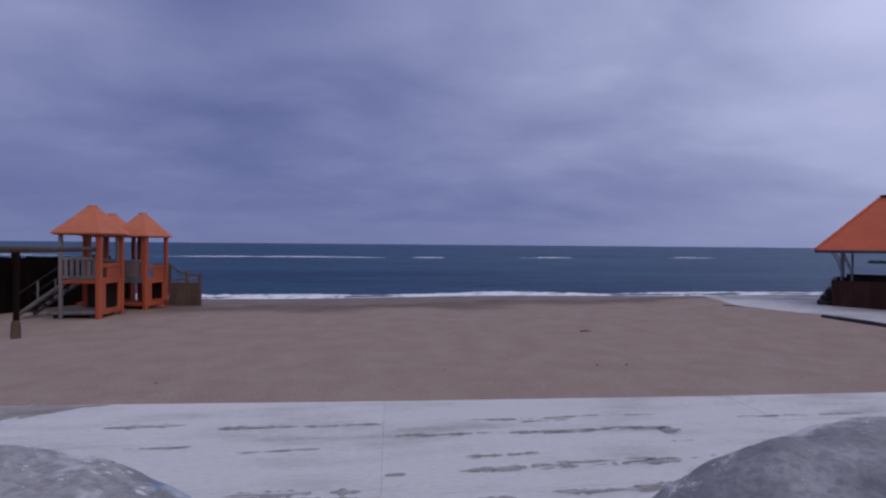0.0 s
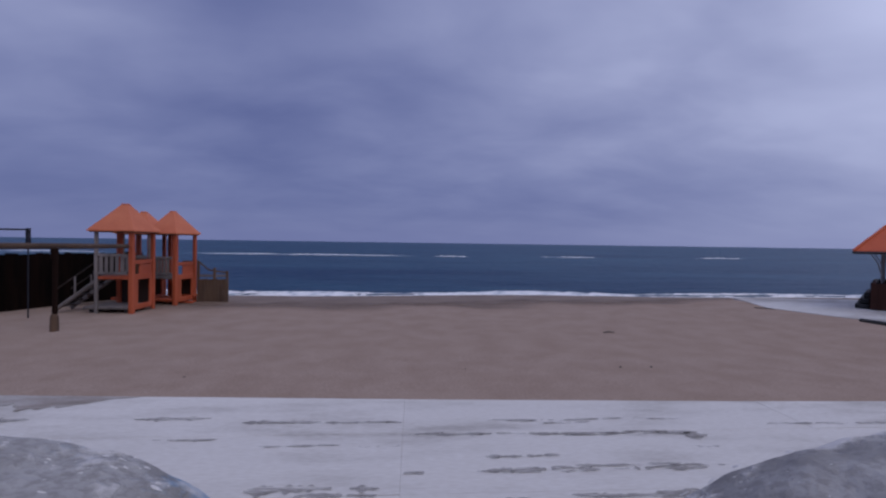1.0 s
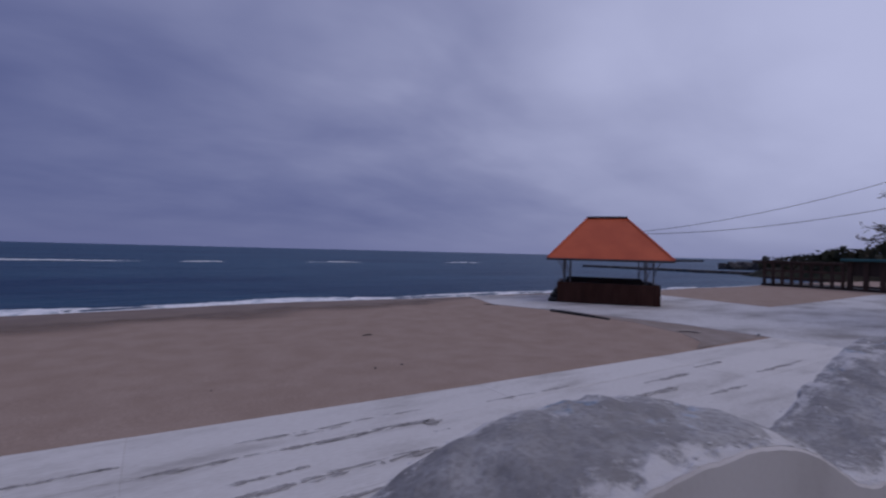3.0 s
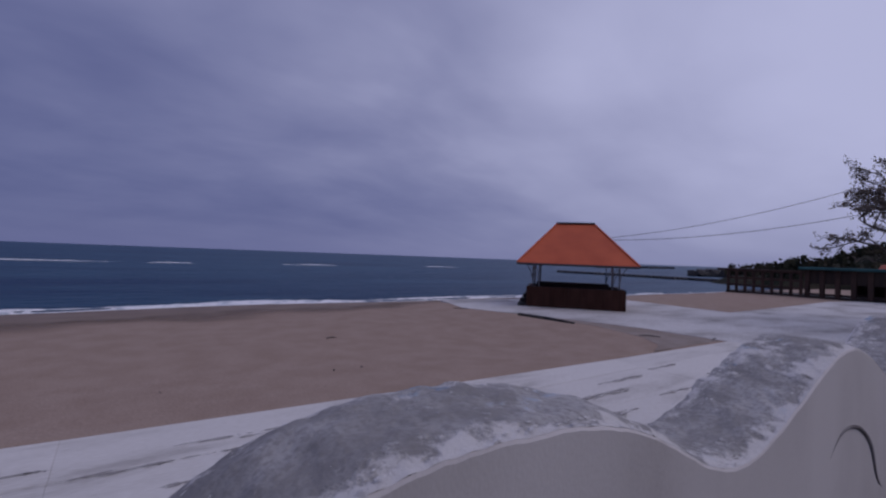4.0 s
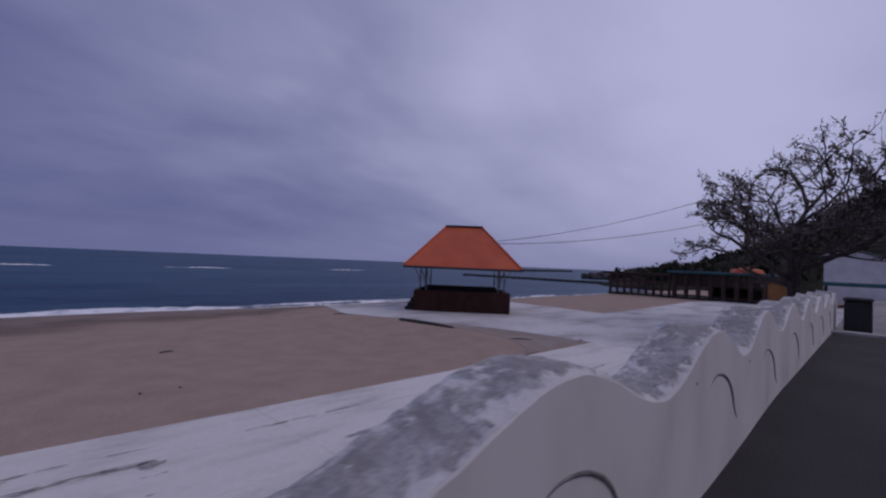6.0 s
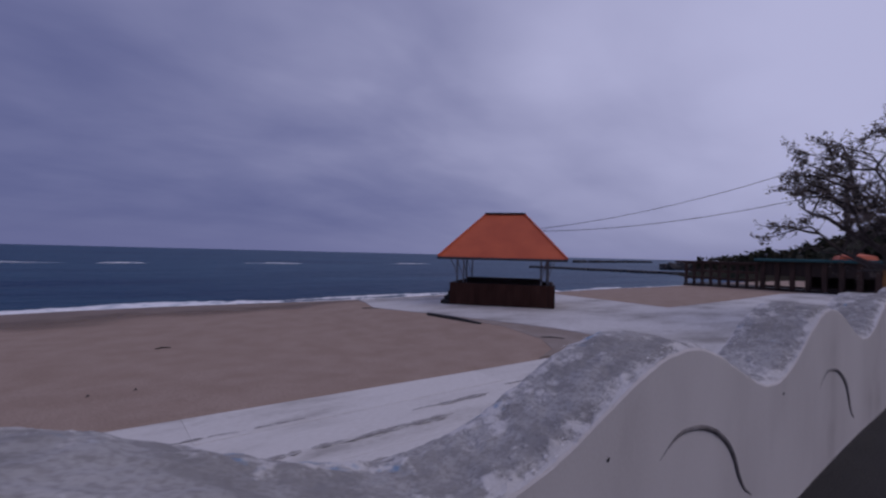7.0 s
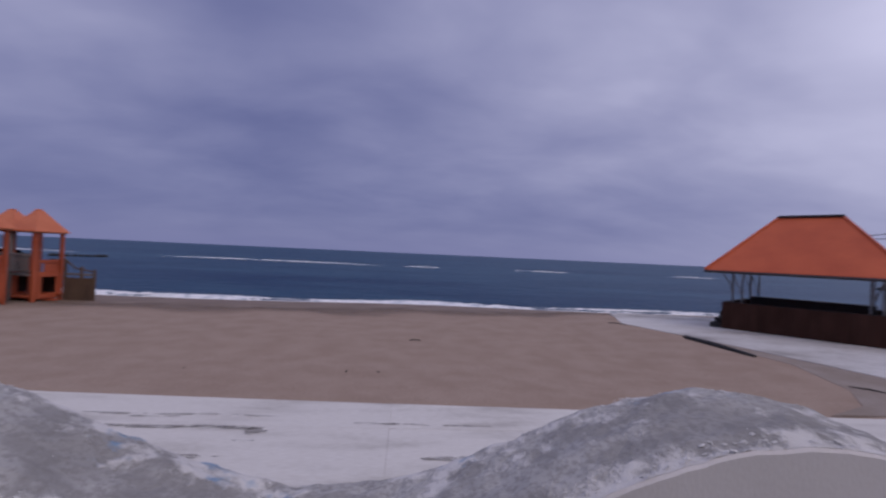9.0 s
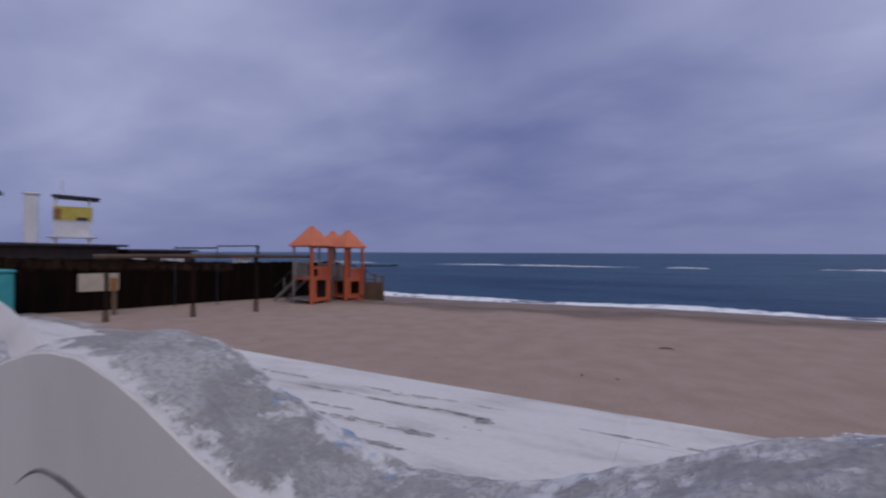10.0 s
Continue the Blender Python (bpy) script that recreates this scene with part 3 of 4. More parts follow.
# worn dark streaks where the whitewash has gone along the joints
for x0, x1, y, w in ((-3.84, -2.94, 5.88, 0.09), (-2.56, -1.63, 5.73, 0.09), (-1.64, -0.75, 5.71, 0.08), (-0.92, -0.74, 5.70, 0.14), (0.25, 2.70, 5.72, 0.05), (0.9, 1.5, 5.64, 0.04), (-0.66, 2.64, 5.34, 0.08),
                     (0.9, 2.5, 5.30, 0.07), (2.40, 2.66, 5.25, 0.16), (-3.33, -2.64, 5.30, 0.07), (-2.2, -1.3, 5.12, 0.05), (-1.18, -0.72, 5.07, 0.05), (0.07, 0.97, 4.82, 0.08), (-0.02, 2.4, 4.55, 0.13),
                     (0.9, 2.0, 4.62, 0.05), (-0.71, -0.5, 4.53, 0.05), (-2.03, -0.89, 4.29, 0.16), (-1.6, -0.9, 4.18, 0.10), (0.72, 2.1, 4.10, 0.12), (-0.5, 0.4, 4.02, 0.09), (2.36, 2.62, 4.96, 0.06),
                     (4.4, 7.0, 4.6, 0.12), (3.6, 5.4, 5.5, 0.06), (6.6, 8.0, 5.0, 0.12), (8.4, 9.6, 5.2, 0.07), (5.2, 6.1, 3.9, 0.14), (9.2, 11.4, 4.4, 0.12), (-6.5, -5.0, 5.9, 0.08), (7.0, 8.2, 4.1, 0.10)):
    bm = bmesh.new()
    prev = None
    for x in span(x0, x1, int((x1 - x0) * 60)):
        t = (x - x0) / (x1 - x0)
        ww = w * 0.80 * (0.5 + 0.8 * noise.noise((x * 1.1, y * 7, 1)) + 0.55 * noise.noise((x * 5.5, y * 9, 4)) + 0.4 * noise.noise((x * 19, y * 9, 4))) * min(1, 8 * t + 0.1, 8 * (1 - t) + 0.1)
        yy = y + 0.035 * noise.noise((x * 1.2, y, 5)) + 0.012 * noise.noise((x * 6, y, 2))
        if ww < 0.004:
            prev = None
            continue
        row = [bm.verts.new((x, yy - ww, SLAB_Z + 0.009)), bm.verts.new((x, yy + ww * 0.8, SLAB_Z + 0.009))]
        if prev:
            bm.faces.new((prev[0], row[0], row[1], prev[1]))
        prev = row
    part("worn_streak", bm, STREAK, pavement, "bare grey concrete where whitewash is worn off")

apron = [(14.12, 1.25), (46, 1.25), (46, 9.2), (40, 10.4), (30, 9.9), (23.3, 9.75), (24.2, 17.6), (12.6, 18.3), (11.7, 15.4), (13.0, 12.1), (14.1, 8.6)]
part("apron", solid(apron, SLAB_Z - 0.3, SLAB_Z, 0.02), PAVING, pavement, "stained pale concrete apron round the kiosk")
part("edge_strip", solid([(10.6, 6.25), (14.1, 6.2), (14.05, 8.6), (13.0, 12.1), (12.6, 12.1), (12.95, 9.6), (12.3, 7.6), (11.6, 6.7)], -0.2, 0.144, 0.01), DULL_STRIP, pavement, "grey-brown strip at the paving edge, darker than the paving")
beam_bm = tube([(12.38, 12.75, 0.17), (12.5, 11.5, 0.175), (12.62, 10.3, 0.15)], [0.06, 0.07, 0.045], 7)
tagged(finish("driftwood_pole", beam_bm, BLACK), "blackened wooden pole lying on the sand", "driftwood")
for (x, y), a, ln in (((4.42, 11.75), 0.1, 0.15), ((14.0, 6.35), 0.2, 0.2), ((12.7, 7.6), -0.9, 0.3), ((11.5, 15.3), -0.6, 0.3), ((3.13, 8.33), 0.7, 0.02), ((3.71, 8.35), 0.3, 0.022), ((0.3, 8.2), 0.4, 0.012), ((-4.2, 7.8), 0.2, 0.014)):
    d = Vector((math.cos(a), math.sin(a), 0)) * ln
    z = SLAB_Z + 0.02 if x > 13 else beach(x, y) + 0.01
    r = min(0.016, ln * 0.5)
    bm = tube([(x - d.x, y - d.y, z), (x, y + 0.03, z + 0.015), (x + d.x, y + d.y, z)], [r * 0.7, r, r * 0.5], 6)
    tagged(finish("stick" if ln > 0.1 else "pebble", bm, BLACK if ln > 0.1 else STONE), "dark weathered stick on the sand" if ln > 0.1 else "small dark stone on the sand", "stick" if ln > 0.1 else "pebble")

# sand blown over the paving edge
bm = grid(span(-14.4, -4.2, 260), span(0, 1, 8), lambda x, y: 0)
drift = finish("sand_drift", bm, SAND_FILM, smooth=True)
for v in drift.data.vertices:
    x, k = v.co.x, v.co.y
    reach = (0.42 + 0.35 * noise.noise((x * 0.9, 0, 2)) + 0.25 * noise.noise((x * 3, 0, 2)) + 0.16 * noise.noise((x * 9, 0, 5))) * min(1, (-4.2 - x) * 0.9)
    v.co.y = front(x) - 0.02 - k * max(0.015, reach)
    v.co.z = SLAB_Z + 0.008
tagged(drift, "thin brown sand blown over the paving edge", "sand", kind="structure")

# ---- wave-topped parapet ----
CRESTS = [-1.45 - 2.25 * i for i in range(13, 0, -1)] + [-1.45, 0.36, 2.83, 5.13] + [7.30 + 2.25 * i for i in range(7)]


def top(x):
    k = next((i for i in range(len(CRESTS) - 1) if CRESTS[i] <= x < CRESTS[i + 1]), 0)
    p = 2 * math.pi * (x - CRESTS[k]) / (CRESTS[k + 1] - CRESTS[k])
    broad = min(1.0, max(0.0, 2.2 - x))
    lift = 0.045 if x < -0.6 else 0.025 if x < 1.5 else 0.025 * (2.5 - x) if x < 2.5 else 0.05 * min(1.0, max(0.0, x - 6.2))
    return 1.755 + 0.152 * math.cos(p) + broad * (0.01 + 0.013 * math.cos(p) - 0.032 * math.cos(2 * p)) + lift


def edge_z(x):
    return top(x) - 0.022 + 0.006 * noise.noise((x * 9, 0, 3)) + 0.004 * noise.noise((x * 27, 0, 6))


wx = span(-30, 19.6, 1600)
bm = bmesh.new()
prev = None
for x in wx:
    zt = edge_z(x)
    bulge = 0.003 * noise.noise((x * 1.5, 1, 0))
    ring = [bm.verts.new(p) for p in ((x, WALL_IN + bulge, -0.2), (x, WALL_IN + bulge, 0.9), (x, WALL_IN + bulge, zt - 0.008), (x, WALL_IN + 0.005, zt), (x, WALL_OUT - 0.03, zt - 0.01), (x, WALL_OUT, zt - 0.05), (x, WALL_OUT + 0.05, -0.2))]
    if prev:
        for i in range(6):
            bm.faces.new((prev[i], ring[i], ring[i + 1], prev[i + 1]))
    else:
        bm.faces.new(ring)
    prev = ring
bm.faces.new(prev[::-1])
parapet = finish("wall_parapet", bm, WALL_WHITE)
tagged(parapet, "whitewashed masonry parapet with wave-shaped top", "parapet wall", kind="structure")

def coping_z(x, y):
    k = (y - WALL_IN - 0.016) / (WALL_OUT - WALL_IN - 0.02)
    rise = 0.012 * min(1, max(0, 8 * k), max(0, 8 * (1 - k)))
    return top(x) - 0.012 + rise + 0.014 * noise.noise((x * 5, y * 5, 0)) + 0.010 * noise.noise((x * 14, y * 14, 5)) + 0.003 * noise.noise((x * 31, y * 31, 3)) - 0.05 * max(0, k - 0.7)


# worn grey coping, lumpy where the whitewash has broken away
cx, cy = span(-6, 12, 1300), span(0, 1, 30)
bm = bmesh.new()
rows = []
for x in cx:
    lo, hi = WALL_IN + 0.005, WALL_OUT - 0.02 + 0.03 * noise.noise((x * 4, 8, 0)) + 0.02 * noise.noise((x * 13, 8, 1))
    row = []
    for k in cy:
        y = lo + (hi - lo) * k
        z = edge_z(x) + 0.001 + (coping_z(x, y) - edge_z(x)) * min(1, 9 * k) - (0.03 if k > 0.999 else 0)
        row.append(bm.verts.new((x, y, z)))
    rows.append(row)
for a, b in zip(rows, rows[1:]):
    for i in range(len(cy) - 1):
        bm.faces.new((a[i], b[i], b[i + 1], a[i + 1]))
part("coping", bm, COPING, parapet, "lumpy grey worn cement coping")
for x0, x1 in ((-30, -6), (12, 19.6)):
    part("coping", grid(span(x0, x1, 300), span(WALL_IN + 0.05, WALL_OUT - 0.01, 5), lambda x, y: top(x) + 0.012 + 0.012 * noise.noise((x * 7, y * 7, 0))), COPING, parapet)

# flakes of whitewash left along both edges of the coping
rnd = random.Random(3)
bm = bmesh.new()
made = 0
while made < 3000:
    x = rnd.uniform(-4.5, 10.5)
    edge = rnd.random()
    if edge < 0.45:
        y, r = WALL_IN + 0.004 + abs(rnd.gauss(0, 0.018)), 0.001 + 0.006 * rnd.random() ** 2
    elif edge < 0.9:
        y, r = WALL_OUT - abs(rnd.gauss(0.0, 0.07)), 0.001 + 0.006 * rnd.random() ** 2
    else:
        y, r = rnd.uniform(WALL_IN + 0.05, WALL_OUT - 0.04), rnd.uniform(0.001, 0.0025)
    if noise.noise((x * 2.2, y * 3, 11)) < rnd.uniform(-0.25, 0.25):
        continue
    made += 1
    a0 = rnd.uniform(0, 6.28)
    pts = [(x + r * rnd.uniform(0.6, 1.9) * math.cos(a0 + a), y + r * rnd.uniform(0.4, 1.0) * math.sin(a0 + a)) for a in (0, 0.9, 1.9, 2.8, 3.7, 4.6, 5.5)]
    ringv = [bm.verts.new((px, py, coping_z(px, py) + 0.001)) for px, py in pts]
    tip = bm.verts.new((x, y, coping_z(x, y) + 0.0015 + 0.3 * r))
    for i in range(7):
        bm.faces.new((ringv[i], ringv[(i + 1) % 7], tip))
flakes = part("whitewash_flakes", bm, FLAKE, parapet, "crumbs of white paint along the coping edges")
tagged(flakes, kind="stuff")

# raised curl under each wave crest, the shadow at its edge put into the colour
def lift_at(c):
    return top(c) - 1.915


for c in CRESTS[8:22]:
    dx, dz = (0.05, -0.09) if c > 7 else (0.06, 0.0) if c > 5 else (0.0, -0.06) if c > 2 else (0.0, 0.0)
    ctrl = [(-0.36, 1.42), (-0.23, 1.51), (-0.10, 1.555), (0.08, 1.54), (0.23, 1.49), (0.36, 1.41), (0.44, 1.32), (0.50, 1.22), (0.58, 1.13), (0.70, 1.06)]
    rr = [0.002, 0.006, 0.010, 0.013, 0.015, 0.016, 0.015, 0.013, 0.010, 0.003]
    pts, radii = [], []
    for a in range(len(ctrl) - 1):
        p0, p1, p2, p3 = (Vector((*ctrl[max(0, min(len(ctrl) - 1, q))], 0)) for q in (a - 1, a, a + 1, a + 2))
        for t in (0, 0.25, 0.5, 0.75):
            v = 0.5 * (2 * p1 + (p2 - p0) * t + (2 * p0 - 5 * p1 + 4 * p2 - p3) * t * t + (3 * p1 - p0 - 3 * p2 + p3) * t ** 3)
            pts.append((c + v.x + dx, WALL_IN + 0.004, v.y + dz + lift_at(c)))
            radii.append(rr[a] + (rr[a + 1] - rr[a]) * t)
    part("relief_curl", tube(pts, radii, 8), CURL_SHADE, parapet, "edge of a moulded wave curl, coloured dark for its shadow", True)

for x, z in ((4.56, 1.57), (6.32, 1.50)):
    part("iron_peg", tube([(x, WALL_IN + 0.03, z), (x, WALL_IN - 0.004, z), (x + 0.002, WALL_IN - 0.006, z + 0.012)], [0.004, 0.004, 0.003], 6), BLACK, parapet, "rusty dark peg set in the whitewash")

cheek = bmesh.new()
prof = [(1.15, 1.78)] + [(1.3 + 0.1 * i, 0.15 + 1.63 * (0.5 + 0.5 * math.cos(math.pi * min(1, max(0, (1.3 + 0.1 * i - 2.1) / 1.75)) ** 1.3))) for i in range(24)]
prev = None
for y, z in prof:
    ring = [cheek.verts.new(q) for q in ((-3.5, y, 0.05), (-3.5, y, z - 0.03), (-3.46, y, z), (-3.1, y, z), (-3.06, y, z - 0.03), (-3.06, y, 0.05))]
    if prev:
        for i in range(5):
            cheek.faces.new((prev[i], prev[i + 1], ring[i + 1], ring[i]))
    else:
        cheek.faces.new(ring[::-1])
    prev = ring
cheek.faces.new(prev)
bmesh.ops.recalc_face_normals(cheek, faces=cheek.faces)
tagged(finish("wall_cheek", cheek, WALL_WHITE), "whitewashed cheek wall with curved end on the paving", "wall", kind="structure")

# ---- roadside bin beyond the parapet ----
bin_ = empty("rubbish_bin", pose(18.6, 0.3, 0.87))
tagged(bin_, "dark square rubbish bin at the parapet end", "bin")
part("body", box((-0.32, -0.3, 0), (0.32, 0.3, 0.85), 0.03), BLACK, bin_)
part("lid", box((-0.35, -0.33, 0.86), (0.35, 0.33, 0.95), 0.03), BLACK, bin_)

# ---- beach kiosk with orange hipped roof ----
KIOSK = pose(17.75, 14.45, SLAB_Z, 0, 0, -49)
kiosk = empty("beach_kiosk", KIOSK)
tagged(kiosk, "open beach bar kiosk with orange hipped roof and dark wooden counter", "kiosk")
L, D, EAVE, RIDGE, RL = 2.6, 2.1, 2.03, 3.98, 0.85


def roof_panel(pts, mat, name, thick=0.06):
    bm = bmesh.new()
    vs = [bm.verts.new(p) for p in pts]
    f = bm.faces.new(vs)
    ext = bmesh.ops.extrude_face_region(bm, geom=[f])
    bmesh.ops.translate(bm, vec=(0, 0, -thick), verts=[v for v in ext["geom"] if isinstance(v, bmesh.types.BMVert)])
    bmesh.ops.recalc_face_normals(bm, faces=bm.faces)
    return part(name, bm, mat, kiosk)


roof_panel([(-L, -D, EAVE), (L, -D, EAVE), (RL, 0, RIDGE), (-RL, 0, RIDGE)], ROOF_ORANGE, "roof_panel")
roof_panel([(L, D, EAVE), (-L, D, EAVE), (-RL, 0, RIDGE), (RL, 0, RIDGE)], ROOF_ORANGE, "roof_panel")
roof_panel([(L, -D, EAVE), (L, D, EAVE), (RL, 0, RIDGE)], ROOF_ORANGE, "roof_panel")
roof_panel([(-L, D, EAVE), (-L, -D, EAVE), (-RL, 0, RIDGE)], ROOF_ORANGE, "roof_panel")
part("ridge_cap", box((-RL - 0.06, -0.09, RIDGE - 0.03), (RL + 0.06, 0.09, RIDGE + 0.06), 0.03), ROOF_TRIM, kiosk, "dark metal ridge cap")
for sx_, sy_ in ((1, 1), (1, -1), (-1, 1), (-1, -1)):
    part("hip_cap", tube([(sx_ * L, sy_ * D, EAVE + 0.01), (sx_ * RL, 0, RIDGE + 0.01)], 0.045, 6), ROOF_ORANGE, kiosk)
for a, b in (((-L, -D), (L, -D)), ((L, -D), (L, D)), ((L, D), (-L, D)), ((-L, D), (-L, -D))):
    part("fascia", tube([(*a, EAVE - 0.06), (*b, EAVE - 0.06)], 0.05, 4), ROOF_TRIM, kiosk, "dark eave board")
W, T = 2.15, 1.55
BH = 0.93
counter = []
for lo, hi in (((-W, -T, 0), (W, -T + 0.12, BH)), ((-W, T - 0.12, 0), (W, T, BH)), ((-W, -T + 0.12, 0), (-W + 0.12, T - 0.12, BH)), ((W - 0.12, -T + 0.12, 0), (W, T - 0.12, BH))):
    counter.append(part("counter_wall", box(lo, hi, 0.01), DARK_WOOD, kiosk, "dark boarded counter wall"))
for i in range(30):
    x = -W + 0.01 + i * (2 * W - 0.02) / 30
    part("board", box((x, -T - 0.022, 0.02), (x + 0.135, -T - 0.001, BH - 0.01 - 0.008 * (i % 3)), 0.004), KIOSK_WOOD, counter[0])
for i in range(21):
    y = -T + i * 2 * T / 21
    for s in (-1, 1):
        part("board", box((s * (W + 0.012) - 0.011, y + 0.004, 0.02), (s * (W + 0.012) + 0.011, y + 0.14, BH - 0.01 - 0.008 * (i % 2)), 0.004), KIOSK_WOOD, counter[2] if s < 0 else counter[3])
part("back_bar", box((-W + 0.35, T - 0.75, 0), (W - 0.45, T - 0.25, BH + 0.14), 0.02), BLACK, kiosk, "black back bar inside the kiosk")
for sx_ in (-1, 1):
    for sy_ in (-1, 1):
        px, py = sx_ * (W - 0.25), sy_ * (T - 0.2)
        part("post", tube([(px, py, 0.0), (px, py, EAVE)], 0.035, 8), METAL_GREY, kiosk, "thin grey steel post")
        part("post", tube([(px - sx_ * 0.28, py, 0.0), (px - sx_ * 0.28, py, EAVE + 0.1)], 0.03, 8), METAL_GREY, kiosk)
        part("brace", tube([(px, py, BH + 0.25), (px + sx_ * 0.12, py, BH + 0.7), (px + sx_ * 0.34, py + sy_ * 0.2, EAVE)], 0.02, 6), METAL_GREY, kiosk, "bent steel bracket")
        part("brace", tube([(px - sx_ * 0.28, py, BH + 0.2), (px, py, EAVE - 0.1)], 0.018, 6), METAL_GREY, kiosk)
bm = bmesh.new()
for lo, hi in (((-W - 0.42, -T + 0.1, 0), (-W - 0.03, T - 0.2, 0.16)), ((-W - 0.32, -T + 0.3, 0.17), (-W - 0.03, T - 0.4, 0.34)), ((-W - 0.2, -T + 0.5, 0.35), (-W - 0.03, T - 0.6, 0.55))):
    add_box(bm, lo, hi, 0.03)
part("side_step", bm, BLACK, kiosk, "dark stacked boards against the kiosk end")

# ---- cables from the kiosk roof ----
def cable(a, b, sag, r=0.015):
    a, b = Vector(a), Vector(b)
    pts = [a.lerp(b, t) - Vector((0, 0, sag * 4 * t * (1 - t))) for t in span(0, 1, 26)]
    return tagged(finish("cable", tube(pts, r, 6), CABLE), "black overhead cable sagging from the kiosk to a tree", "cable", group="overhead cables")


cable((18.3, 13.0, 3.45), (25.2, 2.2, 7.0), 0.5, 0.011)
cable((18.3, 13.0, 3.35), (25.2, 2.2, 5.55), 0.5, 0.012)

# ---- tree beyond the parapet ----
def tree(base, height, spread, seed, label):
    rnd, fine = random.Random(seed), random.Random(seed + 50)
    root = empty("tree", pose(*base))
    tagged(root, label, "tree")
    trunk, twigs, leaves = bmesh.new(), bmesh.new(), bmesh.new()
    add_tube(trunk, [(0, 0, -0.2), (0.05, 0.02, 0.8), (0.0, 0.1, 1.8), (-0.1, 0.12, 2.5)], [0.36, 0.28, 0.25, 0.22], 10)

    def grow(p, d, ln, r, level):
        pts, q = [p], p.copy()
        dd = d.copy()
        for _ in range(4):
            dd = (dd + Vector((rnd.gauss(0, 0.14), rnd.gauss(0, 0.14), rnd.gauss(0.03, 0.10)))).normalized()
            q = q + dd * ln / 4
            pts.append(q.copy())
        add_tube(trunk if level < 2 else twigs, pts, [r * (1 - 0.14 * i) for i in range(5)], 7 if level < 2 else 4)
        if level >= 3:
            for _ in range(5 if level == 3 else 4):
                a = pts[fine.randint(1, 4)]
                side = Vector((fine.gauss(0, 1), fine.gauss(0, 1), fine.gauss(0.1, 0.7))).normalized()
                way = (dd + side).normalized()
                tip = a + way * ln * fine.uniform(0.3, 0.62)
                add_tube(twigs, [a, a.lerp(tip, 0.5) + side * 0.03, tip], [0.010, 0.008, 0.004], 3)
                for _ in range(3):
                    cc = a.lerp(tip, fine.uniform(0.5, 1.0)) + Vector((fine.gauss(0, 0.04), fine.gauss(0, 0.04), fine.gauss(0, 0.04)))
                    u = Vector((fine.gauss(0, 1), fine.gauss(0, 1), fine.gauss(0, 1))).normalized()
                    w = u.orthogonal().normalized()
                    q = fine.uniform(0.03, 0.075)
                    leaves.faces.new([leaves.verts.new(cc + q * c) for c in (u, w * 0.6, -u, -w * 0.6)])
        if level >= 4:
            for _ in range(5):
                c = pts[rnd.randint(2, 4)] + Vector((rnd.gauss(0, 0.08), rnd.gauss(0, 0.08), rnd.gauss(0, 0.08)))
                for _ in range(4):
                    cc = c + Vector((rnd.gauss(0, 0.07), rnd.gauss(0, 0.07), rnd.gauss(0, 0.06)))
                    a = Vector((rnd.gauss(0, 1), rnd.gauss(0, 1), rnd.gauss(0, 1))).normalized()
                    b = a.orthogonal().normalized()
                    s = rnd.uniform(0.04, 0.10)
                    leaves.faces.new([leaves.verts.new(cc + s * w) for w in (a, b * 0.6, -a, -b * 0.6)])
            return
        for k in range(4 if level < 2 else 3):
            at = pts[rnd.randint(2, 4)] if k else pts[4]
            side = Vector((rnd.gauss(0, 1), rnd.gauss(0, 1), rnd.gauss(0.05, 0.6))).normalized()
            nd = (dd * 0.75 + side * 0.75).normalized()
            nd.z = max(nd.z, -0.12)
            grow(at, nd, ln * rnd.uniform(0.58, 0.8), r * 0.55, level + 1)

    for k in range(7):
        a = 2 * math.pi * k / 7 + rnd.uniform(-0.3, 0.3)
        up = rnd.uniform(0.35, 0.9)
        grow(Vector((-0.1, 0.12, 1.7 + 0.13 * k)), Vector((math.cos(a), math.sin(a), up)).normalized(), height * 0.32 * spread, 0.13, 1)
    grow(Vector((-0.1, 0.12, 2.4)), Vector((0.05, -0.1, 1)), height * 0.34, 0.17, 1)
    part("trunk", trunk, BARK, root)
    tagged(part("twig_mass", twigs, BARK, root, "dark bare twigs"), kind="stuff")
    part("foliage", leaves, LEAF, root, "sparse dull withered leaves")
    return root


tree((24.8, 2.3, SLAB_Z), 8.1, 1.12, 4, "bare spreading tree with sparse withered leaves by the paving")

# ---- wooden terrace across the beach ----
terrace = empty("beach_terrace", pose(44.4, 0, 0.1))
tagged(terrace, "dark timber beach terrace with teal felt roof and open rail", "terrace")
part("deck", box((-0.6, 6.0, 0.0), (3.6, 18.6, 0.18), 0.02), DARK_WOOD, terrace)
for i in range(9):
    y = 18.4 - i * 0.66
    part("post", box((-0.6, y - 0.10, 0.18), (-0.42, y + 0.10, 1.95), 0.01), TERRACE_WOOD, terrace)
for z in (0.62, 1.22, 1.86):
    part("rail", box((-0.62, 13.0, z), (-0.48, 18.5, z + 0.18), 0.01), TERRACE_WOOD, terrace)
for i in range(8):
    y = 12.7 - i * 0.93
    part("post", box((-0.66, y - 0.15, 0.18), (-0.38, y + 0.15, 2.2), 0.01), TERRACE_WOOD, terrace)
    part("low_rail", box((-0.56, y - 0.80, 0.30), (-0.48, y - 0.13, 0.42), 0.01), DARK_WOOD, terrace)
    # added dark panel that stands for the shade under the terrace roof
    part("header", box((-0.56, y - 0.80, 1.18), (-0.48, y - 0.13, 2.2), 0.01), DARK_WOOD, terrace)
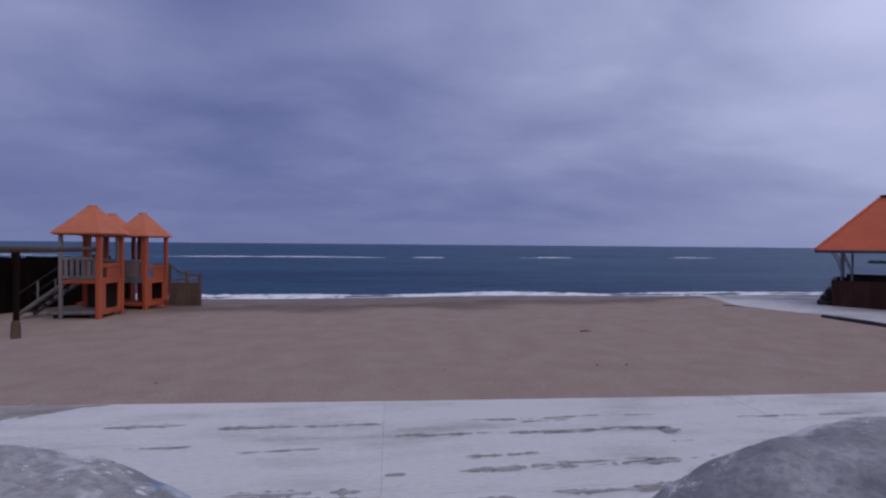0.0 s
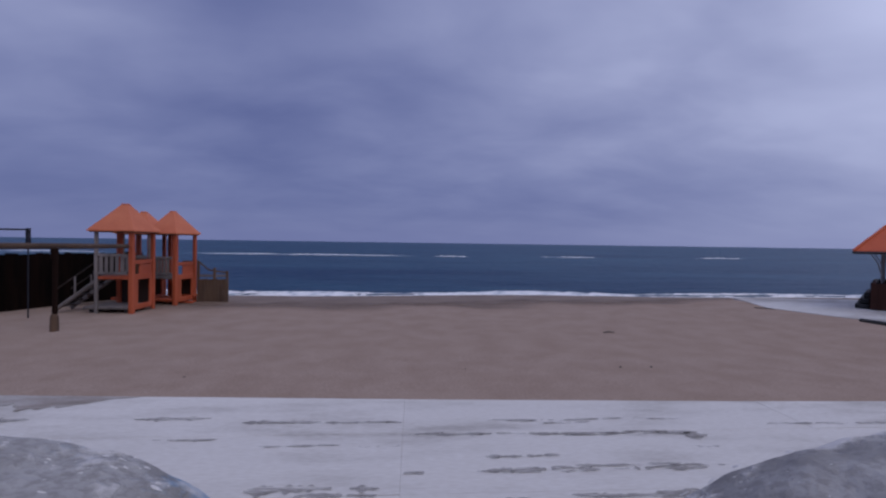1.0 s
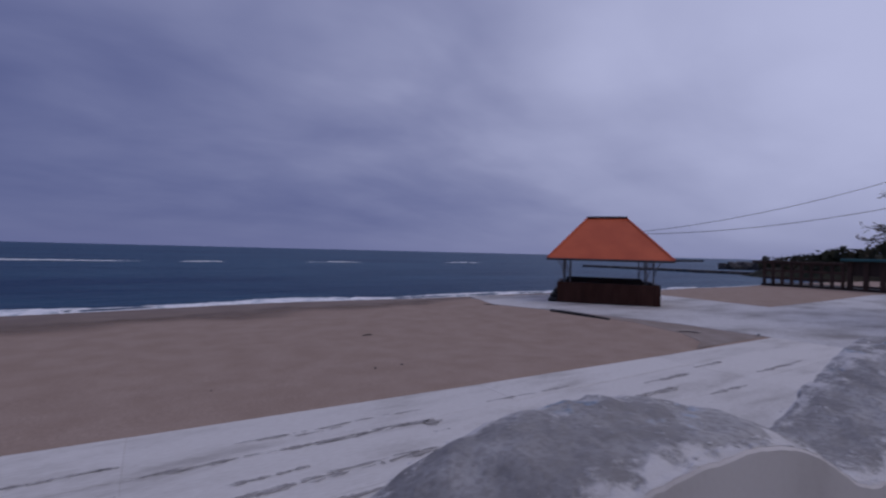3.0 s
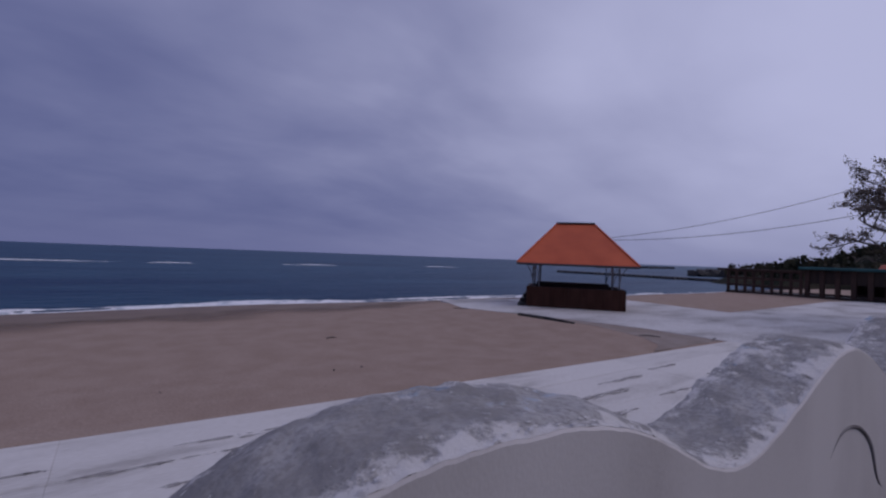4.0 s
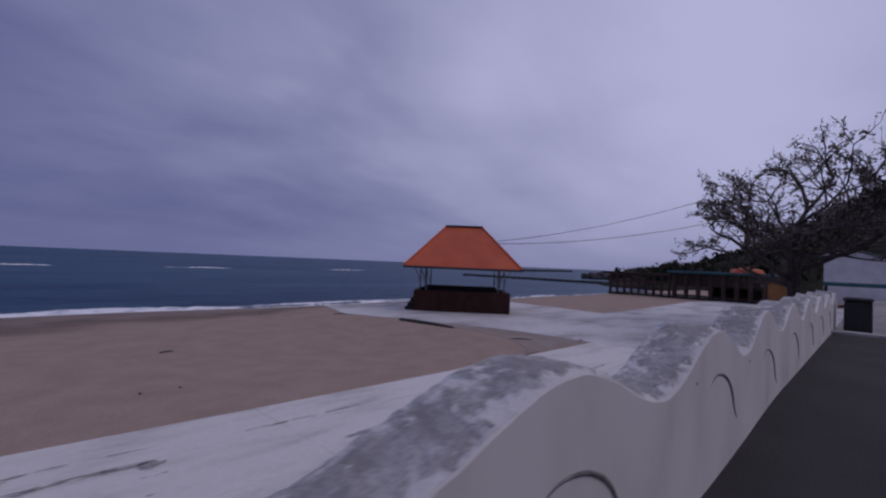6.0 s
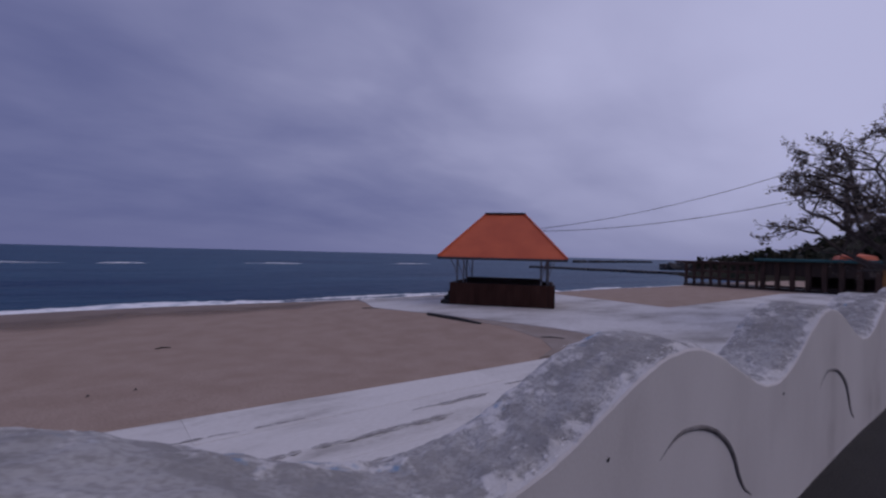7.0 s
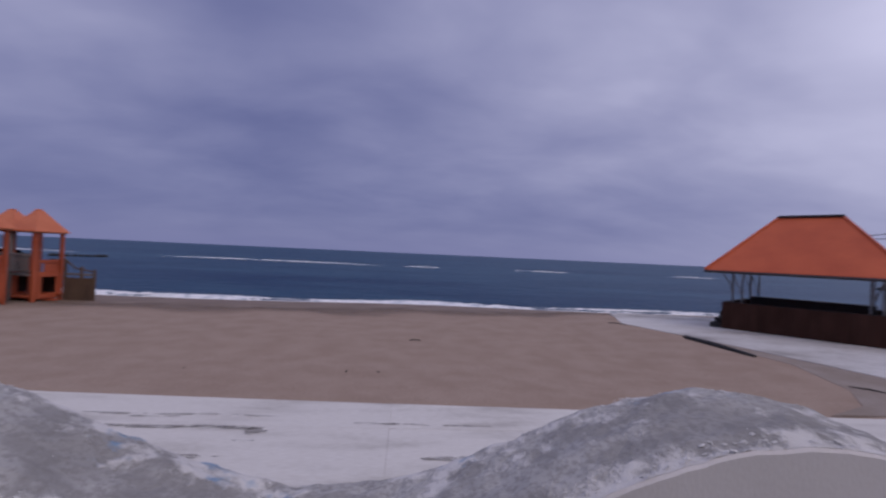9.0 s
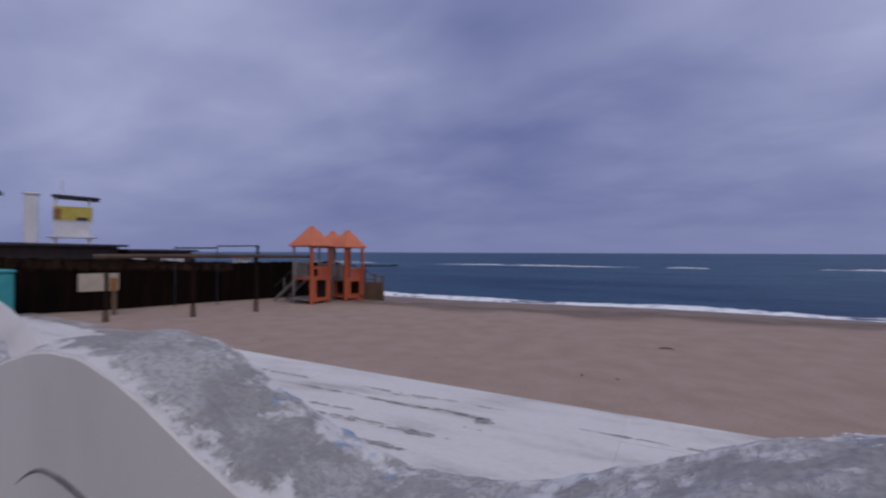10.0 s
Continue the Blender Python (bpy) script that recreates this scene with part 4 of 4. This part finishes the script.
part("pergola_top", box((-0.7, 12.9, 1.95), (2.4, 19.3, 2.12), 0.02), TERRACE_WOOD, terrace)
part("back_wall", box((3.4, 6.0, 0.18), (3.55, 10.8, 2.2), 0.01), DARK_WOOD, terrace)
part("roof", box((-1.0, 5.6, 2.22), (4.0, 13.2, 2.44), 0.05), TEAL, terrace, "teal felt roof")
part("end_wall", box((-0.7, 4.6, 0.1), (0.2, 6.0, 2.0), 0.02), OCHRE, terrace, "ochre painted end wall")
part("dormer", tube([(0.6, 7.6, 2.44), (0.6, 7.6, 2.72), (0.6, 7.6, 2.9)], [1.25, 1.1, 0.25], 6), ROOF_ORANGE, terrace, "low orange roof cap")

white_hut = empty("white_building", pose(52, 1.0, 0.4))
tagged(white_hut, "small white rendered building below the wooded slope", "building")
gable = bmesh.new()
near, far = ([gable.verts.new((x, y, z)) for y, z in ((-1.9, 0), (2.1, 0), (2.1, 3.9), (1.0, 4.55), (-1.9, 3.5))] for x in (-2.2, 2.2))
gable.faces.new(near)
gable.faces.new(far[::-1])
for i in range(5):
    gable.faces.new((near[i], far[i], far[(i + 1) % 5], near[(i + 1) % 5]))
bmesh.ops.recalc_face_normals(gable, faces=gable.faces)
part("wall", gable, WHITE_PAINT, white_hut)
for a, b in (((2.35, 3.80), (1.0, 4.60)), ((1.0, 4.60), (-2.1, 3.48))):
    bm = bmesh.new()
    under = [bm.verts.new(p) for p in ((-2.45, *a), (2.45, *a), (2.45, *b), (-2.45, *b))]
    over = [bm.verts.new(v.co + Vector((0, 0, 0.10))) for v in under]
    bm.faces.new(under)
    bm.faces.new(over[::-1])
    for i in range(4):
        bm.faces.new((under[i], over[i], over[(i + 1) % 4], under[(i + 1) % 4]))
    bmesh.ops.recalc_face_normals(bm, faces=bm.faces)
    part("roof", bm, METAL_GREY, white_hut, "thin grey metal roof slope")

teal_shelter = empty("teal_awning", pose(41, 0.9, SLAB_Z))
tagged(teal_shelter, "low teal canvas awning on posts before the white building", "awning")
part("canopy", box((-0.8, -1.6, 1.75), (0.8, 1.6, 2.0), 0.06), TEAL, teal_shelter)
for sx_, sy_ in ((-0.7, -1.5), (-0.7, 1.5), (0.7, -1.5), (0.7, 1.5)):
    part("post", tube([(sx_, sy_, 0), (sx_, sy_, 1.78)], 0.05, 8), DARK_WOOD, teal_shelter)

# ---- breakwaters and cape ----
def rocks(name, a, b, n, w, h, seed, label):
    rnd = random.Random(seed)
    bm = bmesh.new()
    a, b = Vector(a), Vector(b)
    for i in range(n):
        c = a.lerp(b, (i + rnd.random()) / n) + Vector((rnd.gauss(0, w * 0.25), rnd.gauss(0, w * 0.25), 0))
        r = rnd.uniform(0.5, 1.0)
        vs = bmesh.ops.create_icosphere(bm, subdivisions=1, radius=1.0)["verts"]
        m = Matrix.LocRotScale((c.x, c.y, SEA_Z + h * 0.15), Euler((rnd.random() * 6, rnd.random() * 6, rnd.random() * 6)), None)
        for v in vs:
            v.co = m @ (v.co * rnd.uniform(0.75, 1.15) * Vector((w * 0.45, w * 0.45, h * 0.55)).length * 0.6 * r)
            v.co.z = min(v.co.z, SEA_Z + h * rnd.uniform(0.85, 1.1))
    return tagged(finish(name, bm, STONE), label, "breakwater", kind="stuff")


bw = empty("breakwater", pose(0, 0, SEA_Z))
tagged(bw, "low dark concrete breakwater running out to sea", "breakwater")
part("deck", solid([(83.5, 36.4), (86.0, 36.4), (84.8, 70.5), (82.3, 70.5)], -1.0, 0.42, 0.05), STONE, bw)
rocks("breakwater_rocks", (82.5, 36, 0), (81.5, 70, 0), 70, 1.3, 0.5, 4, "dark wet boulders along the breakwater")
rocks("breakwater_rocks", (190, 140, 0), (330, 175, 0), 90, 4.5, 1.3, 6, "far low line of dark breakwater rocks")
rocks("cape_rocks", (118, 56, 0), (150, 52, 0), 60, 5.0, 2.2, 8, "far dark rocky spit")
rocks("breakwater_rocks", (-48, 62, 0), (-39, 68, 0), 40, 0.9, 0.55, 9, "dark low jetty stones in the water")

# ---- playground towers ----
def pyramid_roof(parent, s, eave, apex, mat):
    """Four bell-cast roof sides with a small flat cap."""
    prof = [(1.0, 0.0), (0.72, 0.30), (0.40, 0.66), (0.13, 0.97)]
    for k in range(4):
        bm = bmesh.new()
        c, sn = math.cos(k * math.pi / 2), math.sin(k * math.pi / 2)
        rows = []
        for f, h in prof:
            z = eave + (apex - eave) * h
            rows.append([bm.verts.new((c * x - sn * y, sn * x + c * y, z)) for x, y in ((-s * f, -s * f), (s * f, -s * f))])
        for a, b in zip(rows, rows[1:]):
            bm.faces.new((a[0], a[1], b[1], b[0]))
        ext = bmesh.ops.extrude_face_region(bm, geom=list(bm.faces))
        bmesh.ops.translate(bm, vec=(0, 0, -0.04), verts=[v for v in ext["geom"] if isinstance(v, bmesh.types.BMVert)])
        bmesh.ops.recalc_face_normals(bm, faces=bm.faces)
        part("roof_side", bm, mat, parent)
    frame_ = part("eave_frame", box((-s + 0.05, -s + 0.05, eave - 0.07), (s - 0.05, s - 0.05, eave - 0.025), 0.005), BROWN_WOOD, parent)
    for o in [c for c in parent.children if c.name.startswith("roof_side")]:
        o.parent = frame_
    part("finial", box((-s * 0.14, -s * 0.14, apex - 0.06), (s * 0.14, s * 0.14, apex + 0.015), 0.02), mat, frame_)


def play_tower(x, y, turn, half, deck, eave, apex, roof, label, panels):
    t = empty("play_tower", pose(x, y, 0, 0, 0, turn))
    tagged(t, label, "play tower", group="playground towers")
    pyramid_roof(t, roof, eave, apex, PLAY_ROOF)
    for sx_, sy_, w, mat in ((1, -1, 0.068, PLAY_ORANGE), (1, 1, 0.055, PLAY_ORANGE), (-1, -1, 0.045, GREY_WOOD), (-1, 1, 0.07, PLAY_ORANGE)):
        part("post", box((sx_ * half - w, sy_ * half - w, -0.15), (sx_ * half + w, sy_ * half + w, eave - 0.02), 0.015), mat, t)
    part("deck", box((-half, -half, deck - 0.1), (half, half, deck), 0.01), PLAY_ORANGE if panels else GREY_WOOD, t)
    part("base_board", box((-half - 0.42, -half + 0.02, 0.11), (half - 0.1, half, 0.20), 0.02), GREY_WOOD if panels else PLAY_ORANGE, t, "weathered base platform raised on bearers")
    # added bearers, black to stand for the shadow beneath the platform
    for x0 in (-half - 0.3, half - 0.32):
        part("shade_bearer", box((x0, -half + 0.12, -0.05), (x0 + 0.12, half - 0.05, 0.11), 0.01), BLACK, t)
    # side facing the sea path: solid boards below, opening, rail and boards above
    for z0, z1 in ((0.10, 0.26), (deck - 0.12, deck + 0.06), (deck + 0.36, deck + 0.48)):
        part("cross_board", box((half - 0.02, -half + 0.1, z0), (half + 0.04, half - 0.1, z1), 0.01), PLAY_ORANGE, t)
    for i in range(2):
        y0 = -half + 0.12 + i * (2 * half - 0.30)
        part("side_panel", box((half - 0.03, y0, 0.24), (half + 0.02, y0 + 0.16, deck - 0.12), 0.01), PLAY_ORANGE, t)
    part("side_panel", box((half - 0.03, -half + 0.35, deck + 0.06), (half + 0.015, half - 0.1, deck + 0.40), 0.01), PLAY_ORANGE, t)
    # lower boards take a dark colour that paints in the tower's inner shade
    part("back_panel", box((-half + 0.08, half - 0.03, 0.2), (half - 0.1, half + 0.02, deck - 0.1), 0.01), DARK_WOOD, t, "lower back boards coloured dark for the shade inside")
    part("back_panel", box((-half + 0.5, half - 0.03, deck), (half - 0.1, half + 0.02, deck + 0.5), 0.01), BROWN_WOOD, t)
    # balustrade on the front
    for z in (deck + 0.04, deck + 0.58):
        rail_ = part("rail", box((-half + 0.05, -half - 0.03, z), (half - 0.13, -half + 0.03, z + 0.09), 0.01), GREY_WOOD, t)
    n = 5
    for i in range(n):
        x0 = -half + 0.14 + i * (2 * half - 0.42) / (n - 1)
        part("baluster", box((x0 - 0.05, -half - 0.015, deck + 0.13), (x0 + 0.05, -half + 0.015, deck + 0.58), 0.008), GREY_WOOD, rail_)
    return t


play_tower(-9.51, 15.14, -2, 0.52, 1.12, 2.50, 3.31, 0.69, "orange wooden play tower with hipped roof and grey balustrade", True)
play_tower(-9.03, 16.98, -12, 0.48, 0.98, 2.46, 3.22, 0.62, "smaller orange wooden play tower beside a brown fence panel", False)
play_tower(-10.15, 17.25, 0, 0.45, 1.0, 2.46, 3.20, 0.66, "orange play tower standing behind the other two", False)

ladder = empty("play_ladder", pose(-9.98, 14.75, 0, 0, 0, 0))
tagged(ladder, "silvered wooden ramp ladder leaning on the play tower", "ladder")
for dy in (0.0, 0.7):
    part("stringer", tube([(-1.35, dy, 0.05), (0.05, dy, 1.1)], 0.06, 6), GREY_WOOD, ladder)
    part("handrail", tube([(-1.35, dy, 0.65), (0.05, dy, 1.68)], 0.022, 6), DARK_WOOD, ladder)
    part("handrail_post", tube([(-0.75, dy, 0.45), (-0.75, dy, 1.10)], 0.025, 6), GREY_WOOD, ladder)
for i in range(6):
    k = (i + 0.6) / 6.5
    part("rung", box((-1.35 + 1.4 * k - 0.05, 0, 0.07 + 1.05 * k - 0.02), (-1.35 + 1.4 * k + 0.05, 0.7, 0.07 + 1.05 * k + 0.03), 0.01), DARK_WOOD, ladder)

screen = empty("fence_panel", pose(-8.35, 17.35, -0.05, 0, 0, 4))
tagged(screen, "brown wooden fence panel with uneven posts beside the play tower", "fence panel")
for i in range(9):
    part("plank", box((i * 0.118, -0.02, 0), (i * 0.118 + 0.108, 0.02, 0.86 + 0.012 * (i % 3)), 0.006), BROWN_WOOD, screen)
for x, h in ((0.0, 1.5), (0.55, 1.28), (0.98, 1.18)):
    part("post", box((x - 0.04, 0.03, 0), (x + 0.04, 0.11, h), 0.01), BROWN_WOOD, screen)
part("rail", tube([(-0.05, 0.07, 1.55), (0.35, 0.07, 1.2), (0.98, 0.07, 1.1)], 0.03, 6), BROWN_WOOD, screen)
part("rail", box((-0.05, 0.05, 0.95), (1.0, 0.09, 1.03), 0.006), GREY_WOOD, screen)
for k in range(2):
    seat = part("step_board", box((-0.9, -0.45 + 0.25 * k, 0.06 + 0.2 * k), (0.0, -0.2 + 0.25 * k, 0.12 + 0.2 * k), 0.01), PLAY_ORANGE, screen, "orange step board")

# ---- log frame by the towers ----
log = empty("log_frame", pose(-9.19, 11.9, 0))
tagged(log, "dark round-log beam on posts beside the play towers", "log frame")
part("beam", tube([(0.1, 2.65, 2.02), (0.05, 0.6, 2.04), (-0.75, -1.95, 2.06), (-1.65, -4.5, 2.06)], [0.06, 0.07, 0.07, 0.065], 10), BROWN_WOOD, log, "weathered round beam")
for dx, dy in ((0.0, 0.0), (-0.75, -1.95), (-1.55, -4.2)):
    part("post", tube([(dx, dy, -0.2), (dx, dy + 0.02, 1.0), (dx + 0.02, dy, 1.98)], [0.06, 0.055, 0.055], 10), RED_LOG, log)
    part("collar", tube([(dx, dy, 1.72), (dx, dy, 1.98)], 0.075, 10), RED_LOG, log)
    part("foot_sleeve", tube([(dx, dy, -0.05), (dx, dy, 0.34), (dx, dy, 0.42)], [0.095, 0.085, 0.062], 10), BROWN_WOOD, log, "thick brown foot of the post")

# ---- dark reed fence ----
fence = empty("reed_fence", pose(0, 0, 0))
tagged(fence, "tall dark reed and board fence along the playground", "fence")
rnd = random.Random(8)
line = [(-11.2, 19.0), (-13.2, 14.0), (-14.4, 9.8), (-14.9, 7.0), (-15.2, 2.6)]
tops = [1.72, 1.74, 1.90, 1.98, 2.0]
for (a, b), (h0, h1) in zip(zip(line, line[1:]), zip(tops, tops[1:])):
    a, b = Vector(a), Vector(b)
    n = int((b - a).length / 0.16)
    ang = math.degrees(math.atan2(b.y - a.y, b.x - a.x))
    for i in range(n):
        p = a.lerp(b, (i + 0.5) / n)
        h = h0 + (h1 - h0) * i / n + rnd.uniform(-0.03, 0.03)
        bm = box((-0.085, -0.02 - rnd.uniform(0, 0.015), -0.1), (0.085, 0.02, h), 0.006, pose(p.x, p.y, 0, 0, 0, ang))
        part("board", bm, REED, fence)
    q = a.lerp(b, 0.5)
    part("rail", box((-(b - a).length / 2, -0.07, h0 - 0.3), ((b - a).length / 2, -0.03, h0 - 0.22), 0.006, pose(q.x, q.y, 0, 0, 0, ang)), DARK_WOOD, fence)

# frayed reed thatch along the fence top, taller away from the water
rnd = random.Random(21)
bm = bmesh.new()
for (a, b), (h0, h1) in list(zip(zip(line, line[1:]), zip(tops, tops[1:])))[1:]:
    a, b = Vector((*a, 0)), Vector((*b, 0))
    for i in range(int((b - a).length * 90)):
        k = rnd.random()
        p = a.lerp(b, k) + Vector((rnd.gauss(0.05, 0.03), rnd.gauss(0, 0.03), h0 + (h1 - h0) * k - 0.32 - 0.14 * rnd.random() ** 2))
        crest = 0.30 + 0.10 * noise.noise((p.x * 0.8, p.y * 0.8, 3)) + 0.06 * rnd.random()
        lean = Vector((rnd.gauss(0, 0.05), rnd.gauss(0, 0.07), crest))
        w = Vector((rnd.gauss(0, 1), rnd.gauss(0, 1), 0)).normalized() * 0.012
        bm.faces.new([bm.verts.new(q) for q in (p - w, p + w, p + lean + w * 0.3, p + lean - w * 0.3)])
tagged(part("thatch", bm, THATCH, fence, "brown frayed reed thatch along the top"), kind="stuff")

notice = empty("notice_board", pose(-12.9, 8.45, 0, 0, 0, 62))
tagged(notice, "blank beige notice board on a wooden post by the dark fence", "notice board")
part("post", box((0.45, -0.06, -0.1), (0.60, 0.06, 1.0), 0.01), BROWN_WOOD, notice)
part("board", box((-0.45, -0.10, 0.86), (0.66, -0.065, 1.46), 0.01), BEIGE, notice)
part("batten", box((0.40, -0.12, 0.85), (0.62, -0.1, 1.3), 0.005), OCHRE, notice, "rusty stain-brown batten")

teal_box = empty("teal_container", pose(-14.1, 6.1, 0.25))
tagged(teal_box, "teal plastic container beside the dark fence", "container")
part("body", box((-0.5, -0.5, 0.0), (0.5, 0.5, 1.28), 0.05), TEAL_BRIGHT, teal_box)
part("lid", box((-0.54, -0.54, 1.28), (0.54, 0.54, 1.38), 0.04), TEAL_BRIGHT, teal_box)

frame_ob = empty("pipe_frame", pose(-11.2, 13.7, 0))
tagged(frame_ob, "thin blue steel pipe frame rising behind the log beam", "pipe frame")
pts_f = [(-0.1, 0.1), (-0.95, -1.2), (-1.75, -2.45)]
for i, (dx, dy) in enumerate(pts_f):
    part("upright", tube([(dx, dy, 0), (dx, dy, 2.46 - 0.02 * i)], 0.020, 8), METAL_BLUE, frame_ob)
part("sleeve", box((-0.145, 0.055, 2.08), (-0.055, 0.145, 2.5), 0.01), METAL_BLUE, frame_ob)
part("top_pipe", tube([(-0.1, 0.1, 2.46), (-0.95, -1.2, 2.44)], 0.025, 8), METAL_BLUE, frame_ob)
part("top_pipe", tube([(-0.95, -1.2, 2.36), (-1.75, -2.45, 2.35)], 0.03, 8), METAL_BLUE, frame_ob)

# ---- huts and lookout beyond the fence ----
def hut(x, y, turn, w, d, h, wall_mat, roof_mat, label, eave=0.35):
    o = empty("beach_hut", pose(x, y, 0, 0, 0, turn))
    tagged(o, label, "hut", group="huts beyond the fence")
    part("wall", box((-w / 2, -d / 2, -0.1), (w / 2, d / 2, h), 0.02), wall_mat, o)
    part("roof", box((-w / 2 - eave, -d / 2 - eave, h), (w / 2 + eave, d / 2 + eave, h + 0.14), 0.03), roof_mat, o)
    return o


hut(-24.5, 11.0, 24, 4.0, 7.0, 2.45, DARK_WOOD, ROOF_TRIM, "low dark beach hut with flat black roof")
hut(-27.0, 17.5, 20, 4.0, 5.5, 2.2, DARK_WOOD, ROOF_TRIM, "low dark hut with flat roof beyond the fence")
hut(-20.63, 14.16, 63, 0.5, 1.6, 1.88, WHITE_PAINT, WHITE_PAINT, "small white shed roof just above the reed fence", 0.1)
hut(-19.03, 14.97, 63, 0.9, 1.6, 1.88, WHITE_PAINT, WHITE_PAINT, "low wide white shed roof beyond the fence", 0.1)
hut(-15.76, 16.63, 63, 0.5, 1.6, 1.84, WHITE_PAINT, WHITE_PAINT, "low white shed roof near the water", 0.1)

look_out = empty("lifeguard_lookout", pose(-36.0, 18.0, 0, 0, 0, 66))
tagged(look_out, "white lifeguard lookout cabin on splayed legs with yellow sign", "lookout")
for sx_ in (-1, 1):
    for sy_ in (-1, 1):
        part("leg", tube([(sx_ * 1.5, sy_ * 1.2, -0.1), (sx_ * 1.0, sy_ * 0.8, 3.2)], 0.12, 8), WHITE_PAINT, look_out)
part("deck", box((-1.45, -1.1, 3.2), (1.45, 1.1, 3.32), 0.02), WHITE_PAINT, look_out)
part("cabin", box((-1.05, -0.9, 3.32), (1.05, 0.9, 4.4), 0.03), WHITE_PAINT, look_out)
for sx_ in (-1, 1):
    for sy_ in (-1, 1):
        part("corner_post", box((sx_ * 1.0 - 0.06, sy_ * 0.85 - 0.06, 4.4), (sx_ * 1.0 + 0.06, sy_ * 0.85 + 0.06, 6.15), 0.01), WHITE_PAINT, look_out)
part("roof", box((-1.4, -1.2, 6.15), (1.4, 1.2, 6.30), 0.03, pose(0, 0, 0, 0, 2.0, 0)), ROOF_TRIM, look_out, "thin black flat roof")
part("sign", box((-1.1, -1.0, 4.45), (1.15, -0.93, 5.5), 0.02), YELLOW, look_out, "yellow sign panel")
part("sign_band", box((-1.08, -1.02, 4.55), (-0.65, -1.005, 5.3), 0.01), OCHRE, look_out, "brownish block on the sign")
part("sign_band", box((0.2, -1.02, 4.47), (0.9, -1.005, 4.72), 0.01), ROOF_TRIM, look_out)
part("mast", tube([(-0.6, 0, 6.2), (-0.6, 0, 7.5)], [0.06, 0.04], 8), WHITE_PAINT, look_out)

pillar = empty("white_pillar", pose(-36.0, 15.5, 0, 0, 0, 66))
tagged(pillar, "tall white rendered pillar beyond the huts", "pillar")
part("shaft", box((-0.36, -0.36, -0.1), (0.36, 0.36, 6.2), 0.04), WHITE_PAINT, pillar)
part("cap", box((-0.44, -0.44, 6.2), (0.44, 0.44, 6.33), 0.03), WHITE_PAINT, pillar)
awning = empty("dark_canopy", pose(-36.0, 12.4, 0, 0, 0, 66))
tagged(awning, "thin dark canopy on slim white posts", "canopy")
part("roof", box((-1.4, -1.2, 6.0), (1.4, 1.2, 6.2), 0.03), ROOF_TRIM, awning)
part("rail", tube([(-1.3, -1.1, 3.9), (1.3, -1.1, 3.9)], 0.05, 6), METAL_GREY, awning)
for sx_ in (-1.2, 1.2):
    part("post", tube([(sx_, -1.0, -0.1), (sx_, -1.0, 6.0)], 0.07, 8), WHITE_PAINT, awning)
